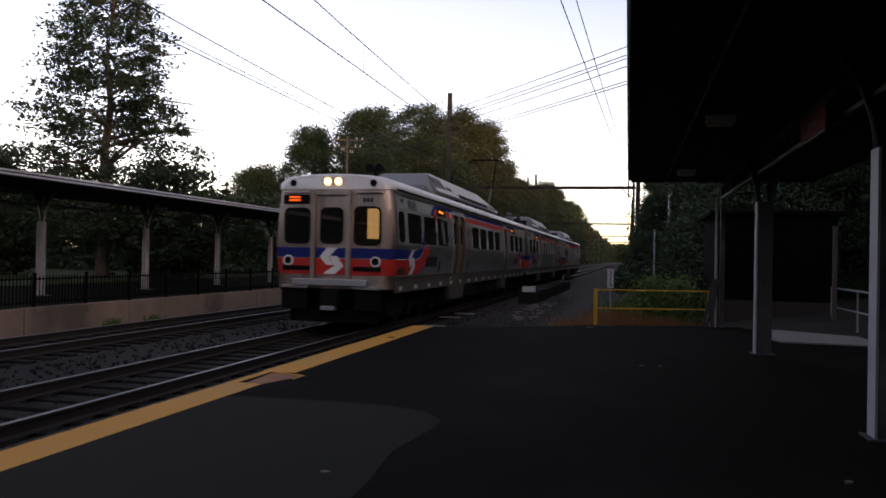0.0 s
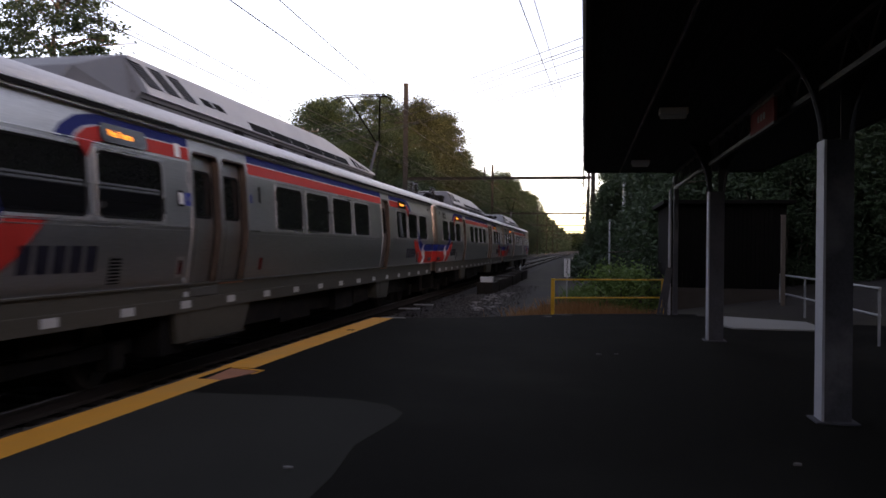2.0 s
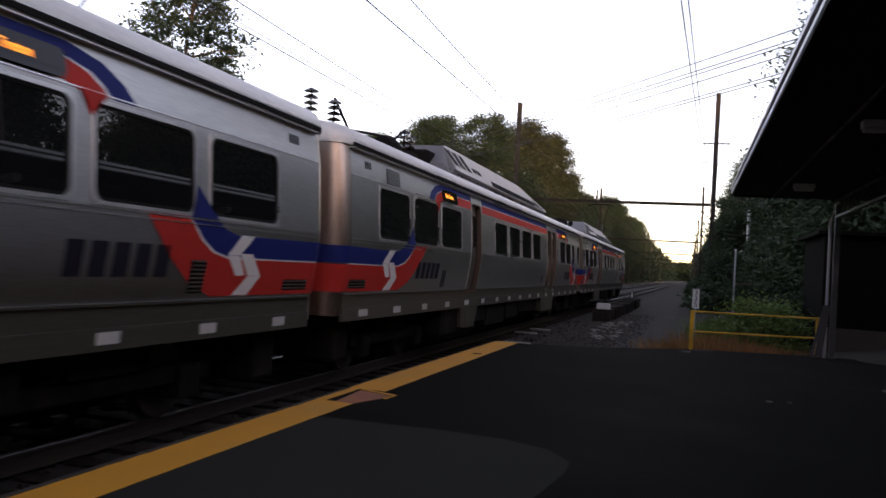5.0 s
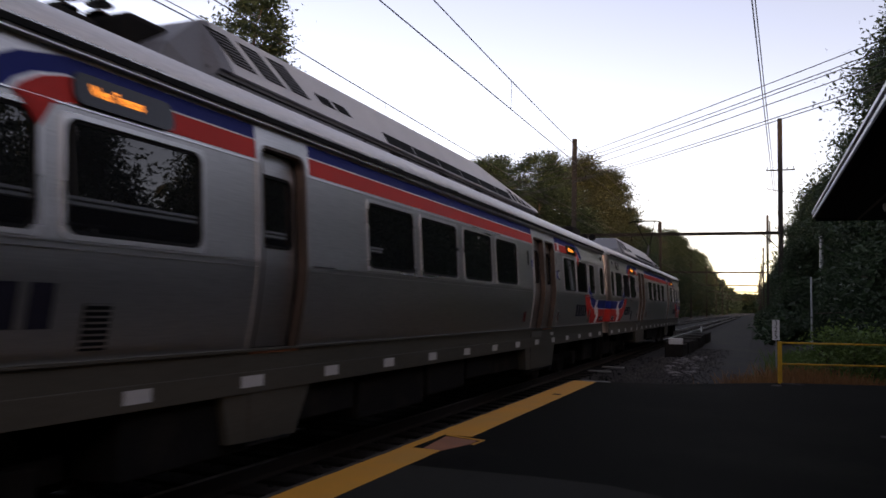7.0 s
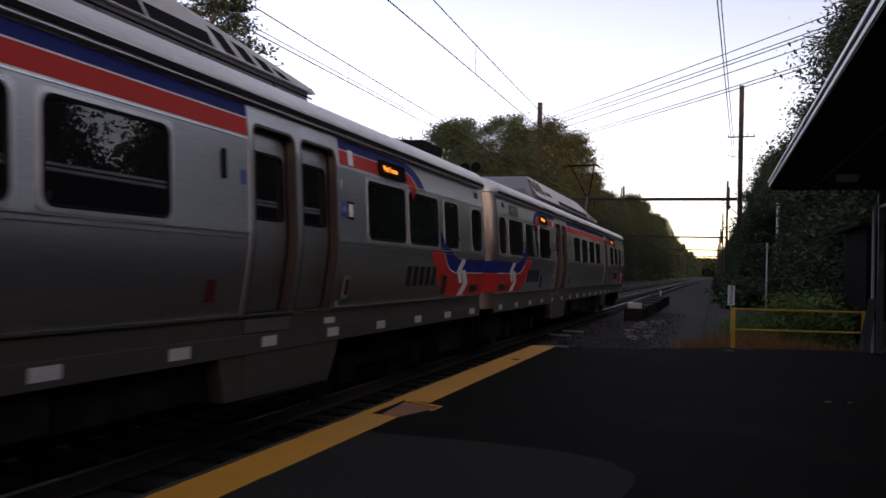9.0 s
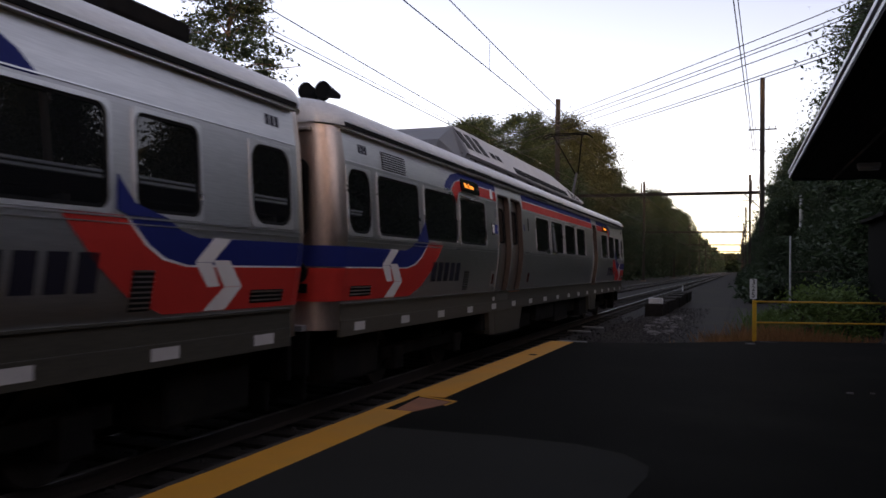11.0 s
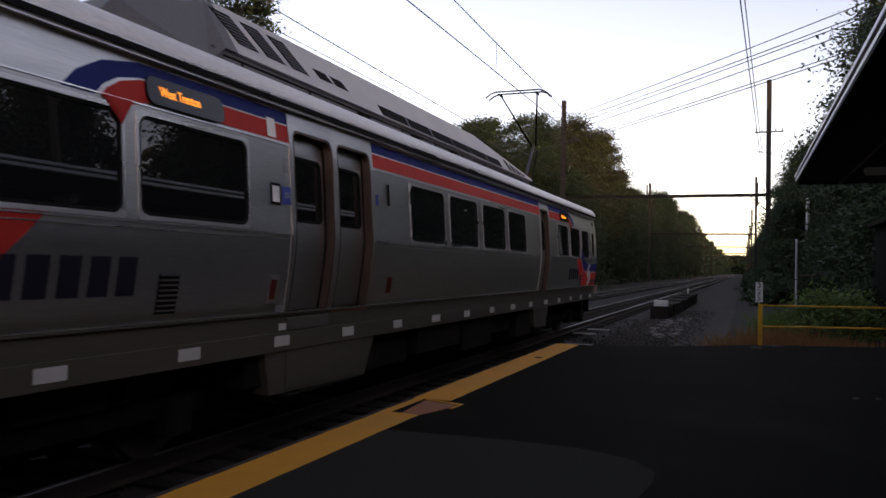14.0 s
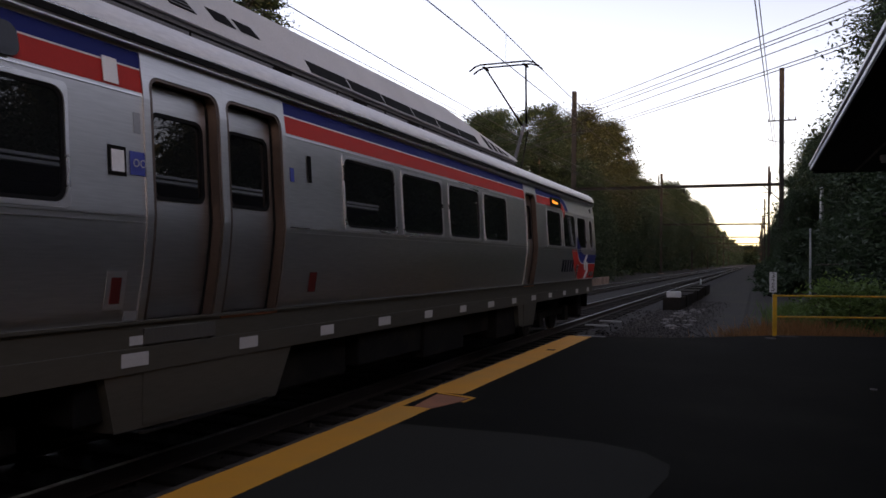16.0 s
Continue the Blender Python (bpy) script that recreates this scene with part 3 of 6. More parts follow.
for y0, y1, x0, x1 in ((-30, 8.22, 0.59, 1.045), (8.226, 9.2, 0.58, 0.70), (9.206, 17.12, 0.555, 1.045)):
    bm = bmesh.new()
    flat(bm, *ragged(x0, x1, y0, y1, 0.16, 0.007, int(y1 * 10)), -0.02, 0.004)
    part("paint_stripe", bm, M["yellow"], stripe)
bm = bmesh.new()
prism(bm, [(0.74, 9.14), (1.24, 8.98), (1.27, 9.04), (0.72, 9.21)], -0.02, 0.006, "z")
prism(bm, [(1.24, 8.98), (1.27, 9.04), (1.25, 8.70), (1.21, 8.72)][::-1], -0.02, 0.006, "z")
part("paint_line", bm, M["yellow"], stripe)
bm = bmesh.new()
prism(bm, [(0.83, 8.24), (1.05, 8.2), (1.19, 8.70), (1.21, 8.95), (0.76, 9.08)], -0.02, 0.005, "z")
tagged(part("hatch_pad", bm, M["rustpad"]), "rust-red hatch pad let into the yellow stripe", "hatch pad", kind="structure")
bm = boxes((0.80, 0.94, 14.16, 14.34, -0.02, 0.0065))
tagged(part("drain_cover", bm, M["black"]), "small dark drain cover let into the yellow stripe", "drain cover", kind="structure")
bm = boxes((0.72, 1.32, 17.14, 17.24, -0.3, 0.012), bevel=0.01)
tagged(part("edge_block", bm, M["slab"]), "pale block at the end of the platform edge", "edge block", kind="structure")
bm = bmesh.new()
prism(bm, [(1.05, -12), (3.2, -12), (3.55, -2), (3.72, 3.4), (3.70, 4.6), (3.60, 5.5), (3.72, 6.5), (3.70, 6.85), (3.45, 7.2), (3.0, 7.40), (2.3, 7.44), (1.5, 7.38), (1.05, 7.36)], -0.02, 0.003, "z")
tagged(part("asphalt_patch", bm, M["asphalt_patch"]), "paler grey resurfaced patch in the asphalt platform", "asphalt patch", kind="structure")
bm = bmesh.new()
prism(bm, [(8.70, 16.7), (8.55, 17.2), (8.95, 20.1), (10.66, 20.1), (10.66, 16.7)], -0.02, 0.03, "z")
tagged(part("concrete_slab", bm, M["slab"]), "pale concrete slab set in the asphalt", "concrete slab", kind="structure")

for i, (x, y, w, l) in enumerate(((3.31, 4.73, 0.05, 0.03), (5.75, 11.8, 0.06, 0.04), (6.02, 11.9, 0.035, 0.025), (4.62, 18.55, 0.16, 0.10), (5.0, 19.2, 0.3, 0.05), (7.16, 5.67, 0.04, 0.03))):
    bm = bmesh.new()
    r = random.Random(i)
    prism(bm, [(w * math.cos(a) * r.uniform(0.6, 1), l * math.sin(a) * r.uniform(0.6, 1)) for a in [k * math.pi / 3.5 for k in range(7)]], 0.0, 0.018, "z")
    o = tagged(part("litter_scrap", bm, M["stone"]), "small pale scrap of litter lying on the asphalt", "litter", "scraps on the platform")
    o.location = (x, y, 0.0)

# far platform with its concrete front
bm = boxes((-17.0, -8.62, -60, 72, -0.6, 0.20))
setting("platform_far", bm, M["asphalt"], "far station platform with a dark asphalt surface", "platform")
wall = thing("platform_wall", "stained concrete front wall of the far platform", "concrete wall", kind="structure")
y = -20.0
while y < 72:
    l = 3.9 + rng.uniform(-0.1, 0.1)
    bm = boxes((-8.62, -8.40 + rng.uniform(-0.012, 0.012), y + 0.012, y + l - 0.012, -0.62, 0.215 + rng.uniform(-0.012, 0.012)), bevel=0.018)
    part("wall_block", bm, M["concrete"], wall)
    y += l
bm = boxes((-60, -17.0, -60, 400, -0.7, 0.24))
setting("lawn", bm, M["lawn"], "shaded lawn behind the far platform", "lawn")

# ------------------------------------------------------------------ fence on the far platform


def fence_panel():
    t = thing("fence_panel", "black steel picket fence panel on the far platform edge", "fence", group="fence panels")
    part("post", boxes((-0.032, 0.032, -0.032, 0.032, 0, 0.83), (-0.04, 0.04, -0.04, 0.04, 0.83, 0.85), bevel=0.004), M["fence"], t)
    for z in (0.13, 0.70):
        part("rail", boxes((-0.014, 0.014, 0.034, 1.816, z - 0.018, z + 0.018)), M["fence"], t)
    me = None
    for k in range(15):
        if me is None:
            bm = boxes((-0.009, 0.009, -0.009, 0.009, 0.06, 0.78))
            me = bpy.data.meshes.new("picket")
            bm.to_mesh(me)
            bm.free()
            me.materials.append(M["fence"])
        o = new("picket", me)
        o.parent = t
        o.location = (0.0235, 0.034 + (k + 1) * 0.1115, 0)
    return t


first = fence_panel()
first.location = (-8.52, 5.98, 0.21)
for k in range(1, 28):
    copy_thing(first, pose(-8.52, 5.98 + 1.85 * k, 0.21))

# ------------------------------------------------------------------ canopies


def column(parent, x, y, base, top, soffit, wide):
    """An I-section steel column with a curved bracket to each side."""
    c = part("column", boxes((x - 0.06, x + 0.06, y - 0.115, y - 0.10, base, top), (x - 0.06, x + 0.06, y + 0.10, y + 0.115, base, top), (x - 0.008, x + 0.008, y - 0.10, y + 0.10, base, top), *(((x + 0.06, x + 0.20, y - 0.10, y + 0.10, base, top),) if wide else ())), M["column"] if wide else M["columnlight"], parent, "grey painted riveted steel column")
    # flange on the -x side, paler than the near column bodies
    part("column_edge", boxes((x - 0.085, x - 0.0605, y - 0.13, y + 0.115, base, top)), M["columnlight"], c, "pale column flange on one side")
    part("base_plate", boxes((x - 0.14, x + 0.26, y - 0.18, y + 0.18, base, base + 0.02), bevel=0.004), M["column"], c)
    for sgn in (-1, 1):
        bm = bmesh.new()
        x0 = x - 0.07 if sgn < 0 else x + (0.20 if wide else 0.07)
        h = soffit - top
        pts = []
        for k in range(9):
            a = k / 8
            pts.append((x0 + sgn * (0.44 * a ** 1.7), y, top + h * (1 - (1 - a) ** 1.35)))
        tube(bm, pts, 0.028, 6)
        part("bracket", bm, M["column"] if wide else M["columnlight"], c, "curved steel bracket")
        bm = bmesh.new()
        outline = [(p[0], p[2]) for p in pts] + [(x + (0.1 if sgn > 0 else -0.02), soffit), (x + (0.1 if sgn > 0 else -0.02), top)]
        prism(bm, outline if sgn > 0 else outline[::-1], y - 0.006, y + 0.006, "y")
        part("gusset", bm, M["truss"], c)
    return c


def canopy(name, xc, half, y0, y1, base, soffit, columns, label, lights):
    """A long platform canopy on one row of columns."""
    c = thing(name, label, "platform canopy", kind="structure")
    bm = bmesh.new()
    n = int((y1 - y0) / 0.14)
    for k in range(int(half * 2 / 0.14)):
        xa = xc - half + k * 0.14
        drop = 0.10 * (1 - abs(xa + 0.07 - xc) / half)
        box(bm, xa + 0.003, xa + 0.137, y0, y1, soffit - drop, soffit - drop + 0.02)
    part("soffit", bm, M["soffit"], c, "dark painted board soffit")
    bm = bmesh.new()
    prism(bm, [(xc - half - 0.02, soffit + 0.06), (xc, soffit - 0.03), (xc + half + 0.02, soffit + 0.06), (xc + half + 0.02, soffit + 0.12), (xc, soffit + 0.05), (xc - half - 0.02, soffit + 0.12)], y0 - 0.02, y1 + 0.02, "y")
    part("roof", bm, M["roofing"], c)
    for sx in (-1, 1):
        xe = xc + sx * half
        bm = boxes((min(xe, xe + sx * 0.05), max(xe, xe + sx * 0.05), y0, y1, soffit - 0.03, soffit + 0.085))
        part("fascia", bm, M["soffit"], c)
        bm = boxes((min(xe + sx * 0.02, xe + sx * 0.085), max(xe + sx * 0.02, xe + sx * 0.085), y0 - 0.03, y1 + 0.03, soffit + 0.087, soffit + 0.135), (min(xe + sx * 0.051, xe + sx * 0.062), max(xe + sx * 0.051, xe + sx * 0.062), y0, y1, soffit + 0.0, soffit + 0.05))
        part("flashing", bm, M["flashing"], c, "grey metal drip flashing")
    part("end_board", boxes((xc - half, xc + half, y1 + 0.002, y1 + 0.035, soffit - 0.08, soffit + 0.06)), M["soffit"], c)
    for y in columns:
        column(c, xc + (0.0 if xc < 0 else 0.05 if y > 10 else 0.08), y, base, soffit - 1.02, soffit - 0.06, xc > 0)
    # lattice girder from column to column
    zb, zt = soffit - 0.50, soffit - 0.12
    bm = boxes((xc - 0.03, xc + 0.03, y0 + 0.3, y1 - 0.3, zb - 0.03, zb + 0.03), (xc - 0.03, xc + 0.03, y0 + 0.3, y1 - 0.3, zt - 0.03, zt + 0.03))
    part("girder_chord", bm, M["truss"], c, "dark steel girder chords")
    ys = np.arange(max(y0 + 0.5, base * 0 + (2 if xc > 0 else 12)), y1 - 0.7, 0.38)
    for k, y in enumerate(ys):
        bm = bmesh.new()
        a, b = (zb, zt) if k % 2 else (zt, zb)
        tube(bm, [(xc, y, a), (xc, y + 0.38, b)], 0.016, 4)
        part("lattice_bar", bm, M["truss"], c)
    bm = bmesh.new()
    tube(bm, [(xc - half * 0.62, y0 + 0.3, soffit - 0.075), (xc - half * 0.62, y1 - 0.1, soffit - 0.075)], 0.022, 8)
    part("conduit", bm, M["column"], c, "thin grey electrical conduit")
    for y in lights:
        lx = xc - 1.06
        o = thing("canopy_light", "unlit white box light under the dark canopy", "ceiling light", (lx, y, soffit - 0.07), "canopy lights")
        part("housing", boxes((-0.20, 0.20, -0.10, 0.10, -0.10, 0.0), bevel=0.012), M["fixture"], o)
        part("diffuser", boxes((-0.18, 0.18, -0.085, 0.085, -0.145, -0.102), bevel=0.015), M["fixture"], o)
    return c


canopy("canopy_near", 7.80, 2.26, -28, 20.2, 0.0, 3.80, (-20.1, -13.2, -6.3, 0.55, 7.43, 14.32), "dark platform canopy on grey steel columns", (4.3, 10.75, 17.35))
canopy("canopy_far", -12.0, 2.3, -14, 38.5, 0.21, 3.50, (-1.7, 3.6, 8.9, 14.2, 19.45, 24.75, 29.95, 35.1), "far platform canopy with pale flashing on grey columns", (17.0, 27.3))

# end post with a downpipe, and lattice boards leaning on it
o = thing("end_post", "slim grey canopy end post with a downpipe", "post", (7.85, 20.15, 0))
part("post", boxes((-0.06, 0.06, -0.06, 0.06, 0.0, 3.62), bevel=0.006), M["column"], o)
bm = bmesh.new()
tube(bm, [(-0.15, 0, 0.0), (-0.15, 0, 3.2), (-0.05, 0, 3.6)], 0.035, 8)
part("downpipe", bm, M["columnlight"], o)
for k in range(3):
    o = tagged(part("leaning_board", boxes((-0.035, 0.035, -0.012, 0.012, 0, 1.25), bevel=0.004), M["column"]), "grey board leaning against the end post", "board", "leaning boards")
    o.matrix_basis = pose(7.40 + 0.09 * k, 20.0, 0.0, 0, 11 - 2 * k, 4 * k)

# red hanging sign on the girder
o = thing("hanging_sign", "red hanging sign panel under the canopy girder", "sign", (7.60, 9.05, 3.17))
part("panel", boxes((-0.02, 0.02, -0.62, 0.62, -0.02, 0.26), bevel=0.006), M["dullred"], o)
part("sign_frame", boxes((-0.026, 0.026, -0.66, 0.66, 0.262, 0.29), (-0.026, 0.026, -0.66, 0.66, -0.05, -0.022)), M["truss"], o)
for y in (-0.15, 0.0, 0.15):
    part("lettering_bar", boxes((-0.024, -0.0205, y - 0.05, y + 0.05, 0.08, 0.16)), M["truss"], o)

# stair shelter beyond the platform end
o = thing("shelter", "dark boarded shelter behind the platform end", "shelter", (0, 0, 0))
zs = 0.0
for k in range(27):
    x = 7.95 + k * 0.118
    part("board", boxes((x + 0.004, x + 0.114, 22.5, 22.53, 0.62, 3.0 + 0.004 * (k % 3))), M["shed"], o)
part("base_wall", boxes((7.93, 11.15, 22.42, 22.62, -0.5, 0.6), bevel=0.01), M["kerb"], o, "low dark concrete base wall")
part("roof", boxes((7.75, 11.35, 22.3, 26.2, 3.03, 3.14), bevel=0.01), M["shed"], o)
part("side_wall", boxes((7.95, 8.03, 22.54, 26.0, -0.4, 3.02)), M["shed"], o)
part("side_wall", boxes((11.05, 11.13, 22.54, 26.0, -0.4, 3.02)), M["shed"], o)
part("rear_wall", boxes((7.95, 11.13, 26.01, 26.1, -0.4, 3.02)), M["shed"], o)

# pipe railing beside the slab
o = thing("pipe_railing", "grey two-bar pipe railing beside the concrete slab", "railing", (10.72, 0, 0))
for z in (0.55, 1.04):
    bm = bmesh.new()
    tube(bm, [(0, 14.2, z), (0, 21.4, z + 0.02)], 0.024, 8)
    part("bar", bm, M["galv"], o)
for y in (14.25, 16.6, 19.0, 21.35):
    bm = bmesh.new()
    tube(bm, [(0, y, -0.4 if y > 20.7 else 0), (0, y, 1.06)], 0.026, 8)
    part("post", bm, M["galv"], o)
o = thing("gate_post", "weathered wooden post beside the pipe railing", "post", (10.55, 20.4, 0))
part("post", boxes((-0.05, 0.05, -0.05, 0.05, 0, 2.6), bevel=0.006), M["polewood"], o)
part("cap", boxes((-0.06, 0.06, -0.06, 0.06, 2.6, 2.63)), M["polewood"], o)

# yellow end barrier
o = thing("end_barrier", "yellow painted two-rail pipe barrier at the platform end", "barrier", (0, 0, 0))
a, b = Vector((4.72, 19.28, 0)), Vector((7.55, 20.34, 0))
bm = boxes((a.x - 0.045, a.x + 0.045, a.y - 0.045, a.y + 0.045, 0, 0.93), bevel=0.006)
part("post", bm, M["yellowrail"], o, "square yellow end post")
bm = boxes((b.x - 0.035, b.x + 0.035, b.y - 0.035, b.y + 0.035, 0, 0.93), bevel=0.006)
part("post", bm, M["yellowrail"], o)
for z in (0.43, 0.90):
    bm = bmesh.new()
    tube(bm, [a + Vector((0.046, 0.015, z)), b + Vector((-0.036, -0.01, z))], 0.021, 8)
    part("bar", bm, M["yellowrail"], o)

# milepost sign
o = thing("number_post", "white number sign on a thin grey post", "sign", (4.87, 29.2, -0.48))
bm = bmesh.new()
tube(bm, [(0, 0.02, 0), (0, 0.02, 1.74)], 0.022, 8)
part("post", bm, M["galv"], o)
plate = part("plate", boxes((-0.115, 0.115, -0.014, -0.002, 1.11, 1.80), bevel=0.004), M["sticker"], o, "white number plate")
for k, ch in enumerate("325"):
    text_mesh("digit", ch, 0.26, M["black"], plate, pose(0, -0.017, 1.68 - 0.22 * k, 90, 0, 0))

# stacked timbers by the track with a white end block
o = thing("timber_stack", "dark stacked timbers beside the track with a white end block", "timber stack", (0, 0, 0))
for k in range(9):
    y = 35.5 + k * 2.4
    part("timber", boxes((0.55 + rng.uniform(-0.04, 0.04), 1.35 + rng.uniform(-0.04, 0.04), y, y + 2.36, -0.5, 0.10 + rng.uniform(-0.03, 0.05)), bevel=0.02), M["timber"], o)
part("end_block", boxes((0.74, 1.32, 35.12, 35.48, 0.11, 0.36), bevel=0.02), M["sticker"], o, "white painted end block")
part("end_bearer", boxes((0.60, 1.34, 35.0, 35.49, -0.5, 0.105), bevel=0.02), M["timber"], o)
o = thing("track_marker", "small white marker post beside the rail", "marker post", (0.45, 62.0, -0.46))
part("post", boxes((-0.05, 0.05, -0.05, 0.05, 0, 0.85), bevel=0.008), M["sticker"], o)
part("cap", boxes((-0.055, 0.055, -0.055, 0.055, 0.85, 0.87)), M["galv"], o)

r = random.Random(21)
for k in range(70):
    bm = bmesh.new()
    bmesh.ops.create_icosphere(bm, subdivisions=1, radius=1)
    for v in bm.verts:
        v.co *= r.uniform(0.7, 1.15)
    bmesh.ops.scale(bm, vec=(r.uniform(0.05, 0.17), r.uniform(0.05, 0.14), r.uniform(0.03, 0.08)), verts=bm.verts)
    o = tagged(part("rubble_stone", bm, M["stone"]), "pale broken rubble stone beside the track", "stone", "rubble by the timbers")
    o.location = (1.35 + 1.0 * r.random() ** 1.3, 25.5 + 11.0 * r.random(), -0.45 + 0.03 * r.random())
    o.rotation_euler = (0, 0, r.uniform(0, 6))
for i, (x, y) in enumerate(((-0.75, 24.5), (-0.65, 26.4))):
    o = tagged(part("tie_plate", boxes((-0.35, 0.35, -0.12, 0.12, 0, 0.035), bevel=0.006), M["slab"]), "pale plate lying across the rail bed", "plate", "plates in the track")
    o.location = (x + 0.5, y, -0.376 if i else -0.376)

# unseen wall added behind the near canopy to keep light off the platform
bm = boxes((11.6, 11.85, -32, 8.0, -0.6, 4.3))
setting("wall_east", bm, M["shed"], "unseen dark wall added behind the near canopy to block light", "wall")

# ------------------------------------------------------------------ catenary


def wire(bm, a, b, sag=0.0, r=0.011, n=14):
    a, b = Vector(a), Vector(b)
    pts = []
    for k in range(n + 1):
        f = k / n
        p = a.lerp(b, f)
        p.z -= sag * 4 * f * (1 - f)
        pts.append(p)
    return tube(bm, pts, r, 4)


def insulator(bm, a, b, n=5, r=0.07):
    a, b = Vector(a), Vector(b)
    tube(bm, [a, b], 0.018, 6)
    for k in range(n):
        c = a.lerp(b, (k + 0.5) / n)
        d = (b - a).normalized() * 0.02
        tube(bm, [c - d, c + d], [r, r * 0.5], 10)


def portal():
    """A catenary portal: two tall steel poles and a beam over both tracks."""
    t = thing("catenary_portal", "rust-brown steel catenary portal spanning both tracks", "catenary portal", group="catenary portals")
    for x, top in ((6.27, 18.1), (-11.4, 17.4)):
        p = part("pole", boxes((x - 0.19, x + 0.19, -0.19, -0.165, -0.6, top), (x - 0.19, x + 0.19, 0.165, 0.19, -0.6, top), (x - 0.012, x + 0.012, -0.165, 0.165, -0.6, top)), M["rust"], t, "tall riveted steel pole")
        part("footing", boxes((x - 0.4, x + 0.4, -0.4, 0.4, -0.7, -0.35), bevel=0.03), M["concrete"], p)
        s = 1 if x > 0 else -1
        arm = part("crossarm", boxes((x - 1.1, x + 1.15, -0.05, 0.05, 13.62, 13.72)), M["rust"], t)
        bm = bmesh.new()
        for dx in (-1.0, -0.55, 0.55, 1.05):
            insulator(bm, (x + dx, 0, 13.72), (x + dx, 0, 13.98), 3, 0.06)
        part("insulator_row", bm, M["porcelain"], arm)
        bm = bmesh.new()
        tube(bm, [(x - s * 0.2, 0, 11.9), (x - s * 0.95, 0, 12.05), (x - s * 1.05, 0, 12.2)], 0.03, 6)
        part("bracket_arm", bm, M["rust"], t)
    part("beam", boxes((-11.2, 6.07, -0.11, 0.11, 8.40, 8.43), (-11.2, 6.07, -0.11, 0.11, 8.16, 8.19), (-11.2, 6.07, -0.012, 0.012, 8.19, 8.40)), M["rust"], t, "dark steel cross beam")
    for x in (5.42, -3.75):
        part("drop_post", boxes((x - 0.06, x + 0.06, -0.06, 0.06, 7.35 if x > 0 else 7.9, 8.159), (x - 0.06, x + 0.06, -0.06, 0.06, 8.431, 9.35)), M["rust"], t)
    for s, x in ((1, 6.15), (-1, -11.3)):
        bm = bmesh.new()
        tube(bm, [(x - s * 1.25, 0, 8.15), (x - s * 0.05, 0, 7.0)], 0.045, 6)
        part("knee_brace", bm, M["rust"], t)
    for xc in (-1.6, -6.15):
        bm = bmesh.new()
        insulator(bm, (xc, 0, 8.15), (xc, 0, 7.72), 6, 0.085)
        part("insulator", bm, M["porcelain"], t)
        bm = bmesh.new()
        tube(bm, [(xc + 0.9, 0, 8.15), (xc + 0.9, 0, 6.95), (xc, 0, 6.72)], 0.02, 6)
        part("steady_arm", bm, M["rust"], t)
    return t


STEP = 71.4
gate = portal()
gate.location = (0, STEP, 0)
for k in range(2, 8):
    copy_thing(gate, pose(0, STEP * k, 0))

for xc, low, high, sag in ((-1.6, 6.65, 8.1, 0.9), (-6.15, 7.12, 8.1, 0.55)):
    t = thing("overhead_line", "thin overhead contact and messenger wires above the track", "overhead wire", (0, 0, 0), "overhead lines")
    bm = bmesh.new()
    wire(bm, (xc, -72, low), (xc, 430, low), 0, 0.016, 60)
    part("contact_wire", bm, M["wire"], t)
    if xc < -3:
        bm = bmesh.new()
        wire(bm, (xc, -72, low + 0.12), (xc, 430, low + 0.12), 0, 0.011, 60)
        part("auxiliary_wire", bm, M["wire"], t)
    for k in range(-1, 6):
        bm = bmesh.new()
        wire(bm, (xc, STEP * k, high), (xc, STEP * (k + 1), high), sag, 0.016, 16)
        part("messenger_wire", bm, M["wire"], t)
    for k in range(-1, 5):
        for j in range(7):
            f = (j + (0.96 if xc > -3 else 1.15)) / 7.3
            y = STEP * (k + f)
            z = high - sag * 4 * f * (1 - f)
            bm = bmesh.new()
            tube(bm, [(xc, y, low), (xc, y, z)], 0.006, 4)
            part("dropper", bm, M["wire"], t)

t = thing("signal_cables", "pair of thin cables along the platform side", "cable", (0, 0, 0))
for x0, z0, x1, z1 in ((3.12, 6.24, 6.22, 6.78), (2.99, 7.87, 6.34, 6.70)):
    bm = bmesh.new()
    wire(bm, (x0, -18, z0), (x1, STEP, z1), 0.0, 0.011, 8)
    part("cable", bm, M["wire"], t)
t = thing("feeder_cables", "feeder wires along the tops of the poles", "cable", (0, 0, 0))
for x in (5.27, 6.82, 7.32, -10.35):
    for k in range(1, 6):
        bm = bmesh.new()
        wire(bm, (x, STEP * k, 13.98), (x, STEP * (k + 1), 13.98), 0.9, 0.011, 12)
        part("cable", bm, M["wire"], t)


def utility_pole(at, h, label, arms):
    t = thing("utility_pole", label, "utility pole", at, "utility poles")
    bm = bmesh.new()
    tube(bm, [(0, 0, 0), (0, 0, h * 0.5), (0, 0, h)], [0.17, 0.14, 0.11], 10)
    part("pole", bm, M["polewood"], t)
    for z, w, a in arms:
        d = Vector((math.cos(a), math.sin(a), 0))
        bm = bmesh.new()
        tube(bm, [Vector((0, 0, z)) - d * w, Vector((0, 0, z)) + d * w], 0.06, 4)
        arm = part("crossarm", bm, M["polewood"], t)
        bm = bmesh.new()
        for f in (-0.95, -0.6, 0.6, 0.95):
            p = Vector((0, 0, z + 0.05)) + d * w * f
            insulator(bm, p, p + Vector((0, 0, 0.30)), 2, 0.13)
        part("insulator_row", bm, M["sticker"], arm)
    return t


